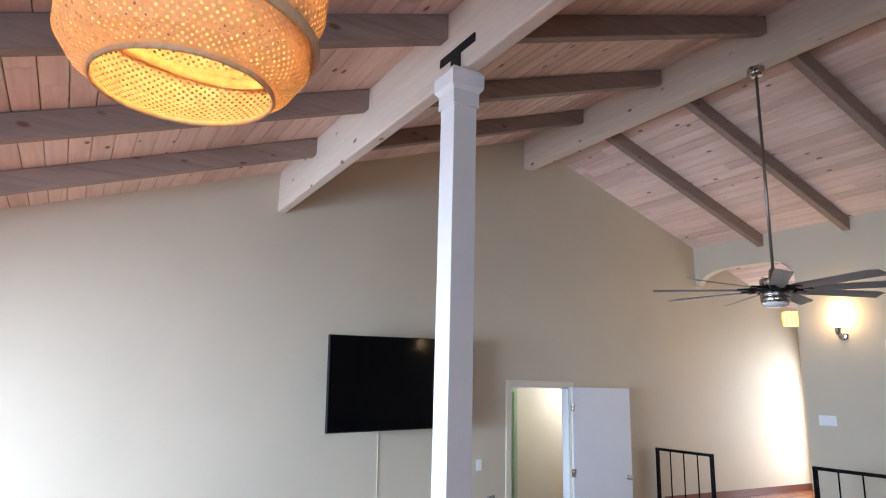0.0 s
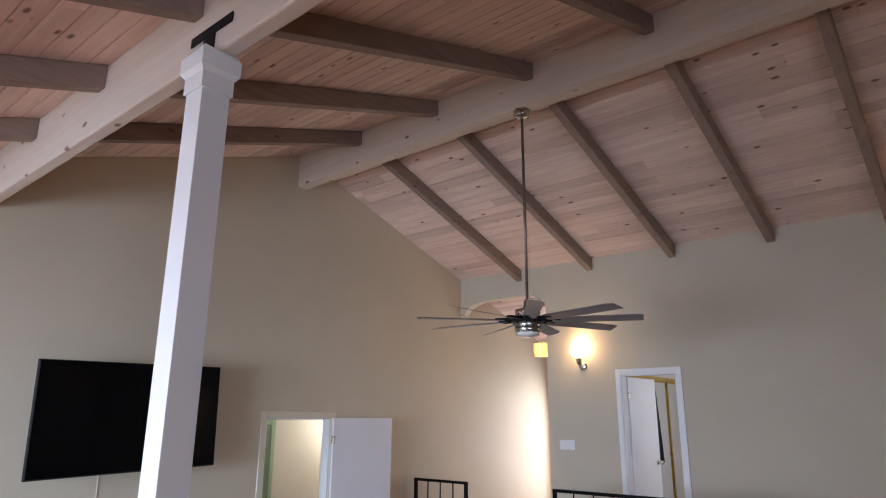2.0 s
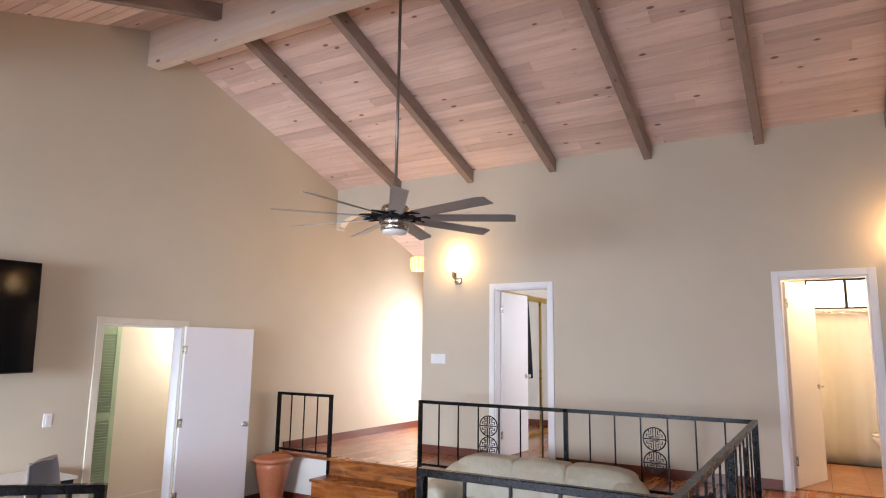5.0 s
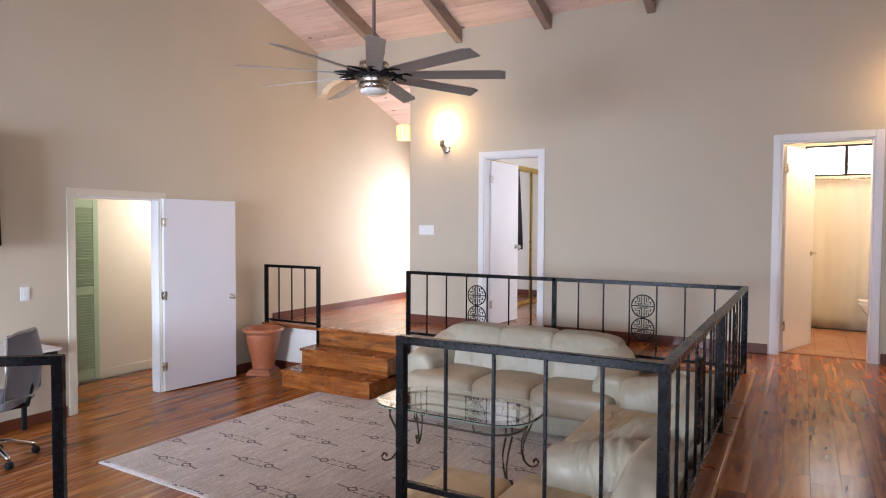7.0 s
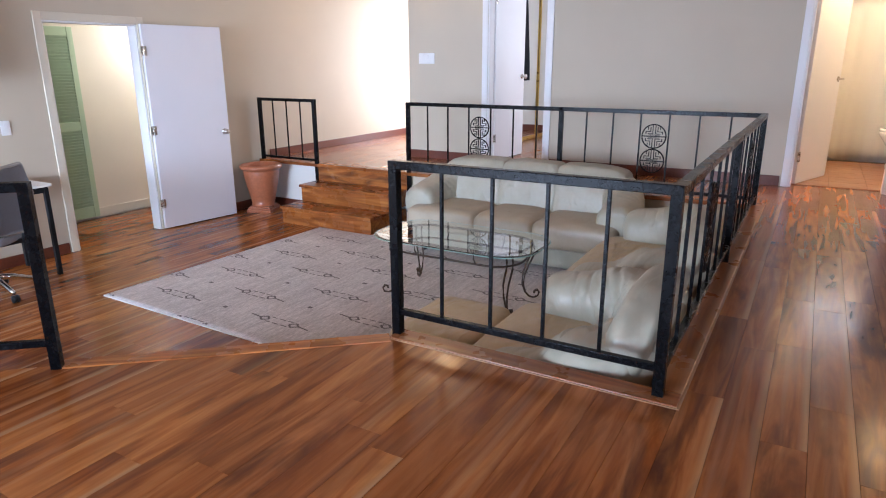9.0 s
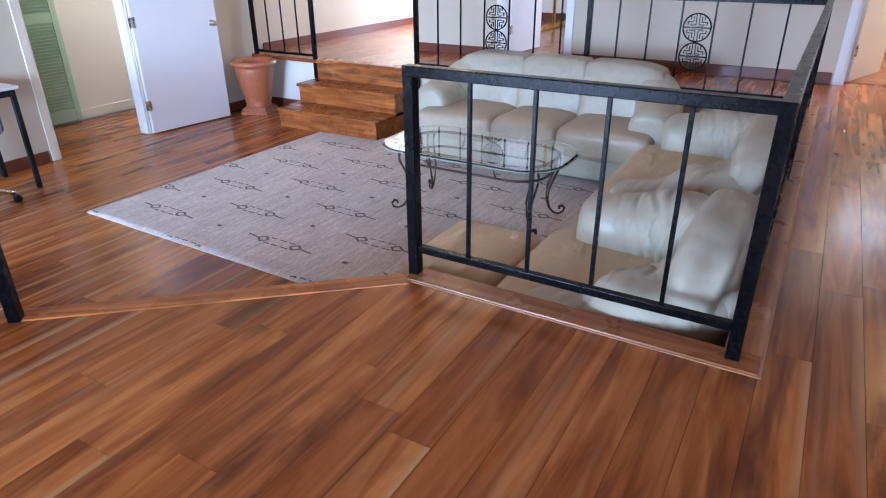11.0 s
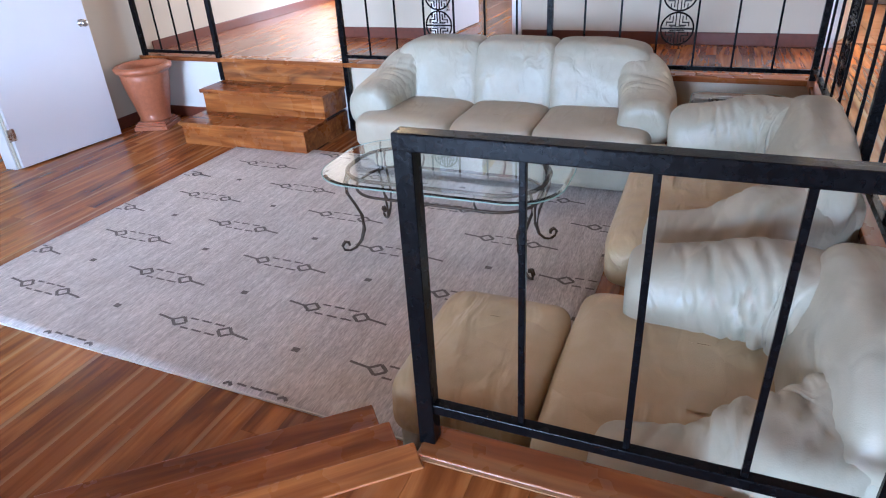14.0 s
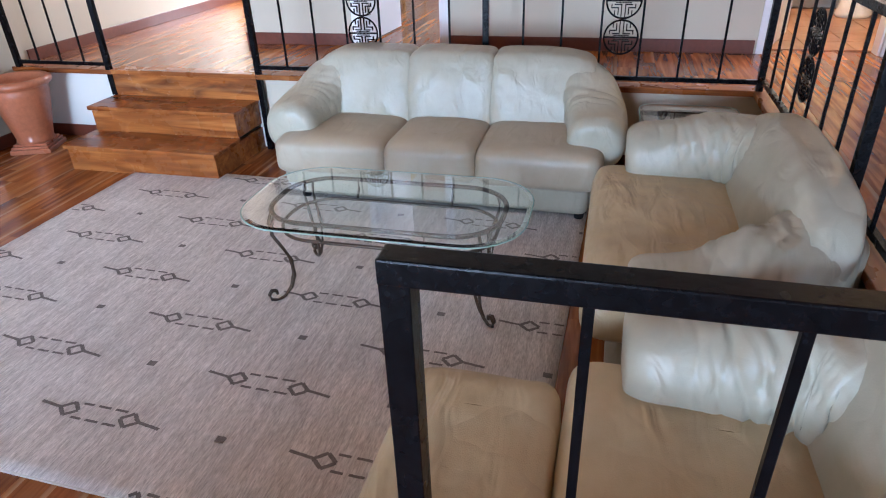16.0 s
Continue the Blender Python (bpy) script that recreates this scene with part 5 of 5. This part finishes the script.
def urn():
    p = thing("planter", pose(6.535, 5.955, LOW), "tall terracotta planter with woven relief in the corner by the steps", "planter")
    bm = bmesh.new()
    prof = [(0.02, 0.075), (0.135, 0.075), (0.128, 0.095), (0.140, 0.16), (0.170, 0.30), (0.195, 0.42), (0.200, 0.47), (0.196, 0.485), (0.222, 0.495), (0.238, 0.515), (0.236, 0.535), (0.215, 0.548), (0.185, 0.545), (0.175, 0.50), (0.02, 0.48)]
    seg, rings = 72, []
    for r, z in prof:
        ring = []
        for k in range(seg):
            a = k * math.tau / seg
            woven = 0.0065 * math.cos(18 * a + z * 70) * math.cos(18 * a - z * 70) if 0.1 < z < 0.47 and r > 0.1 else 0.0
            ring.append(bm.verts.new(((r + woven) * math.cos(a), (r + woven) * math.sin(a), z)))
        rings.append(ring)
    for a, c in zip(rings, rings[1:]):
        for k in range(seg):
            bm.faces.new((a[k], a[(k + 1) % seg], c[(k + 1) % seg], c[k]))
    bm.faces.new(rings[0])
    bm.faces.new(rings[-1])
    part("body", bm, TERRACOTTA, p, "", True)
    bm = bmesh.new()
    for s, z0, z1 in ((0.148, 0.0, 0.035), (0.136, 0.035, 0.055), (0.122, 0.055, 0.072)):
        box(bm, -s, s, -s, s, z0, z1, 0.006)
    part("foot", bm, TERRACOTTA, p, "square stepped foot").matrix_local = pose(0, 0, 0, 0, 0, 20)


def desk():
    p = thing("desk", pose(0, 0, 0), "white topped desk with black metal legs against the wall", "desk")
    part("top", boxes((2.75, 4.03, 5.66, 6.215, 0.178, 0.20), bev=0.003), DESKTOP, p)
    for x in (2.79, 3.995):
        for y in (5.70, 6.17):
            part("leg", boxes((x - 0.016, x + 0.016, y - 0.016, y + 0.016, LOW, 0.178), bev=0.002), BLACK, p)
    part("apron", boxes((2.80, 3.98, 5.69, 5.71, 0.13, 0.178)), BLACK, p)
    part("apron", boxes((3.985, 4.005, 5.71, 6.16, 0.13, 0.178)), BLACK, p)


def office_chair():
    p = thing("office_chair", pose(3.47, 5.62, LOW, 0, 0, 35), "grey mesh office chair on a chrome five-star base at the desk", "office chair")
    for k in range(5):
        a = k * math.tau / 5 + 0.3
        c, s = math.cos(a), math.sin(a)
        bm = bmesh.new()
        sweep(bm, [(0.03 * c, 0.03 * s, 0.135), (0.12 * c, 0.12 * s, 0.125), (0.24 * c, 0.24 * s, 0.085), (0.285 * c, 0.285 * s, 0.07)], [0.024, 0.022, 0.017, 0.014], 10)
        part("base_leg", bm, CHROME, p, "chrome base leg", True)
        bm = bmesh.new()
        lathe(bm, [(0.01, -0.022), (0.028, -0.02), (0.028, -0.004), (0.012, -0.003), (0.012, 0.003), (0.028, 0.004), (0.028, 0.02), (0.01, 0.022)], 16)
        bmesh.ops.transform(bm, matrix=pose(0.29 * c, 0.29 * s, 0.028, 90, 0, math.degrees(a)), verts=bm.verts)
        part("caster", bm, BLACK, p, "black twin caster", True)
    bm = bmesh.new()
    lathe(bm, [(0.03, 0.10), (0.03, 0.24), (0.018, 0.245), (0.018, 0.40)], 16)
    part("gas_lift", bm, BLACK, p, "", True)
    bm = bmesh.new()
    pillow(bm, (0, 0, 0.45), (0.25, 0.24, 0.045), 0.5, 0.4, 0.003)
    part("seat", bm, MESHGREY, p, "", True)
    part("mechanism", boxes((-0.09, 0.09, -0.12, 0.16, 0.375, 0.41), bev=0.01), BLACK, p)
    bm = bmesh.new()
    sweep(bm, [(0, -0.1, 0.39), (0, -0.27, 0.42), (0, -0.30, 0.55), (0, -0.285, 0.75)], [0.022, 0.02, 0.018, 0.014], 10)
    part("back_support", bm, BLACK, p, "", True)
    bm = bmesh.new()
    nx, nz = 16, 16
    g = [[bm.verts.new(((u / nx - 0.5) * 0.46 * (1 - 0.18 * (w / nz) ** 3), -0.235 - 0.06 * (1 - (2 * u / nx - 1) ** 2) - 0.03 * math.sin(w / nz * 3.0), 0.50 + 0.46 * w / nz)) for u in range(nx + 1)] for w in range(nz + 1)]
    for w in range(nz):
        for u in range(nx):
            bm.faces.new((g[w][u], g[w][u + 1], g[w + 1][u + 1], g[w + 1][u]))
    bmesh.ops.solidify(bm, geom=list(bm.faces), thickness=0.006)
    part("backrest", bm, MESHGREY, p, "grey mesh backrest", True)
    bm = bmesh.new()
    rim = [(x, y, z) for x, y, z in [(-0.235, -0.235, 0.50), (-0.235, -0.262, 0.73), (-0.195, -0.24, 0.94), (-0.12, -0.27, 0.965), (0.12, -0.27, 0.965), (0.195, -0.24, 0.94), (0.235, -0.262, 0.73), (0.235, -0.235, 0.50), (0.0, -0.30, 0.49)]]
    sweep(bm, rim, 0.011, 8, True)
    part("back_frame", bm, STEEL, p, "grey back frame", True)


def bedroom():
    p = thing("mirror_closet", pose(0, 0, 0), "mirrored sliding closet doors in gold metal frames", "closet")
    for x0, x1, y in ((9.15, 10.56, 4.20), (10.52, 11.45, 4.185)):
        d = part("mirror_panel", boxes((x0 + 0.012, x1 - 0.012, y - 0.002, y + 0.004, 0.05, 2.03)), MIRROR, p, "sliding mirror panel")
        part("frame", boxes((x0, x0 + 0.022, y - 0.008, y + 0.008, 0.03, 2.05), (x1 - 0.022, x1, y - 0.008, y + 0.008, 0.03, 2.05), (x0 + 0.022, x1 - 0.022, y - 0.008, y + 0.008, 2.03, 2.05), (x0 + 0.022, x1 - 0.022, y - 0.008, y + 0.008, 0.03, 0.05)), BRASS, d)
    for z0, z1 in ((2.05, 2.11), (0.004, 0.03)):
        part("track", boxes((9.1, 11.48, 4.165, 4.218, z0, z1)), BRASS, p, "gold track")
    # added cloth stands in for a dark curtain reflected in the mirror
    g = thing("reflection_cloth", pose(9.72, 4.10, 0), "charcoal cloth on the closet track, added in place of a dark reflection", "garment")
    bm = bmesh.new()
    n = 24
    rows = []
    for j, (z, w) in enumerate(((2.04, 0.10), (1.85, 0.15), (1.5, 0.21), (1.2, 0.26), (0.86, 0.30))):
        rows.append([bm.verts.new((w * (k / n - 0.35), 0.035 * math.sin(k * 1.6 + j * 0.3) * (0.4 + 0.15 * j), z)) for k in range(n + 1)])
    for a, c in zip(rows, rows[1:]):
        for k in range(n):
            bm.faces.new((a[k], a[k + 1], c[k + 1], c[k]))
    bmesh.ops.solidify(bm, geom=list(bm.faces), thickness=0.008)
    part("cloth", bm, DARKCLOTH, g, "", True)
    part("hook", boxes((-0.004, 0.004, -0.004, 0.08, 2.03, 2.045), (-0.004, 0.004, 0.072, 0.08, 2.03, 2.112)), NICKEL, g)


def bathroom():
    tiles = structure("floor_bathroom", boxes((XB + 0.13, 10.58, -1.54, 1.24, -0.01, 0.001)), FLOORGAP, "brown square floor tiles of the bathroom", "floor")
    w = 0.305
    me = None
    for i in range(7):
        for j in range(8):
            x, y = XB + 0.14 + i * w, -1.2 + j * w
            if y + w > 1.24 or x + w > 9.9:
                continue
            if me is None:
                ob = part("tile", boxes((0.002, w - 0.002, 0.002, w - 0.002, 0.0, 0.008), bev=0.0015, seg=1), TILE, tiles)
                me = ob.data
            else:
                ob = new("tile", me)
                ob.parent = tiles
            ob.location = (x, y, 0)
    p = thing("bathtub", pose(0, 0, 0), "white bathtub behind the shower curtain", "bathtub")
    bm = boxes((9.90, 10.56, -1.52, 1.22, 0.001, 0.45), bev=0.03, seg=3)
    part("tub", bm, PORCELAIN, p, "", True)
    rod = thing("curtain_rod", pose(0, 0, 0), "chrome shower curtain rod between the bathroom walls", "curtain rod")
    bm = bmesh.new()
    sweep(bm, [(9.84, -1.54, 1.77), (9.84, -0.2, 1.775), (9.84, 1.24, 1.77)], 0.0125, 10)
    part("rod", bm, NICKEL, rod, "", True)
    c = thing("shower_curtain", pose(0, 0, 0), "white shower curtain hanging closed in soft folds", "curtain")
    bm = bmesh.new()
    n, k = 220, 14
    rows = []
    for j in range(k + 1):
        z = 0.03 + 1.725 * j / k
        row = []
        for i in range(n + 1):
            y = -1.4 + 2.6 * i / n
            f = math.sin(y * 17 + 0.8 * math.sin(y * 5)) * 0.022 + math.sin(y * 41 + 1) * 0.008
            f *= 0.55 + 0.45 * (1 - j / k)
            hem = 0.014 * math.sin(y * 23) if j == 0 else 0
            row.append(bm.verts.new((9.84 + f, y, z + hem)))
        rows.append(row)
    for a, b in zip(rows, rows[1:]):
        for i in range(n):
            bm.faces.new((a[i], a[i + 1], b[i + 1], b[i]))
    bmesh.ops.solidify(bm, geom=list(bm.faces), thickness=0.002)
    part("cloth", bm, CURTAIN, c, "", True)
    for i in range(12):
        y = -1.35 + 2.5 * i / 11
        bm = bmesh.new()
        sweep(bm, [(9.84 + 0.02 * math.cos(a), y, 1.767 + 0.022 * math.sin(a)) for a in np.linspace(0, math.tau, 13)[:-1]], 0.002, 5, True)
        part("ring", bm, NICKEL, c)
    wdw = thing("window_1", pose(0, 0, 0), "high sliding bathroom window with a dark frame and bright panes", "window")
    wdw["kind"] = "structure"
    f = 0.022
    bm = boxes((10.60, 10.63, -0.75, 0.45, 1.86, 1.86 + f), (10.60, 10.63, -0.75, 0.45, 2.25 - f, 2.25), (10.60, 10.63, -0.75, -0.75 + f, 1.86 + f, 2.25 - f), (10.60, 10.63, 0.45 - f, 0.45, 1.86 + f, 2.25 - f), (10.598, 10.632, -0.02, 0.014, 1.86 + f, 2.25 - f))
    part("window_frame", bm, BLACK, wdw)
    for y0, y1 in ((-0.728, -0.022), (0.016, 0.428)):
        part("pane", boxes((10.612, 10.616, y0, y1, 1.882, 2.228)), GLOWPANE, wdw, "bright frosted pane")
    tl = thing("toilet", pose(9.40, -0.33, 0.008, 0, 0, 0), "white porcelain toilet beside the bathtub", "toilet")
    bm = bmesh.new()
    lathe(bm, [(0.11, 0.0), (0.12, 0.03), (0.10, 0.12), (0.12, 0.22), (0.185, 0.34), (0.20, 0.375), (0.19, 0.39)], 32)
    for v in bm.verts:
        v.co.y *= 1.25
    part("bowl", bm, PORCELAIN, tl, "", True)
    bm = bmesh.new()
    pillow(bm, (0, 0.0, 0.405), (0.195, 0.245, 0.017), 0.3, 0.9, 0.0)
    part("lid", bm, PORCELAIN, tl, "", True)
    part("tank", boxes((-0.22, 0.22, -0.42, -0.24, 0.36, 0.72), bev=0.02, seg=3), PORCELAIN, tl, "", True)
    part("tank_lid", boxes((-0.23, 0.23, -0.43, -0.23, 0.72, 0.75), bev=0.01), PORCELAIN, tl)


GLOWPANE = glowing("daylit_frosted_glass", (0.95, 0.98, 1.0), 3.0)

seating_group()
glass_table("coffee_table", pose(5.155, 2.605, LOW, 0, 0, 90), 0.63, 0.345, 0.455, "glass topped coffee table on scrolled dark iron legs", "coffee table", 0.25, (0.455, 0.175))
glass_table("end_table", pose(6.40, 1.25, LOW, 0, 0, 90), 0.27, 0.27, 0.50, "small glass end table with iron frame beside the sofa", "end table", 0.09, (0.12, 0.12))
rug()
urn()
desk()
office_chair()
bedroom()
bathroom()

# ---- floor pieces ----
floor_pieces(upper_floor, low_floor, strip_w)
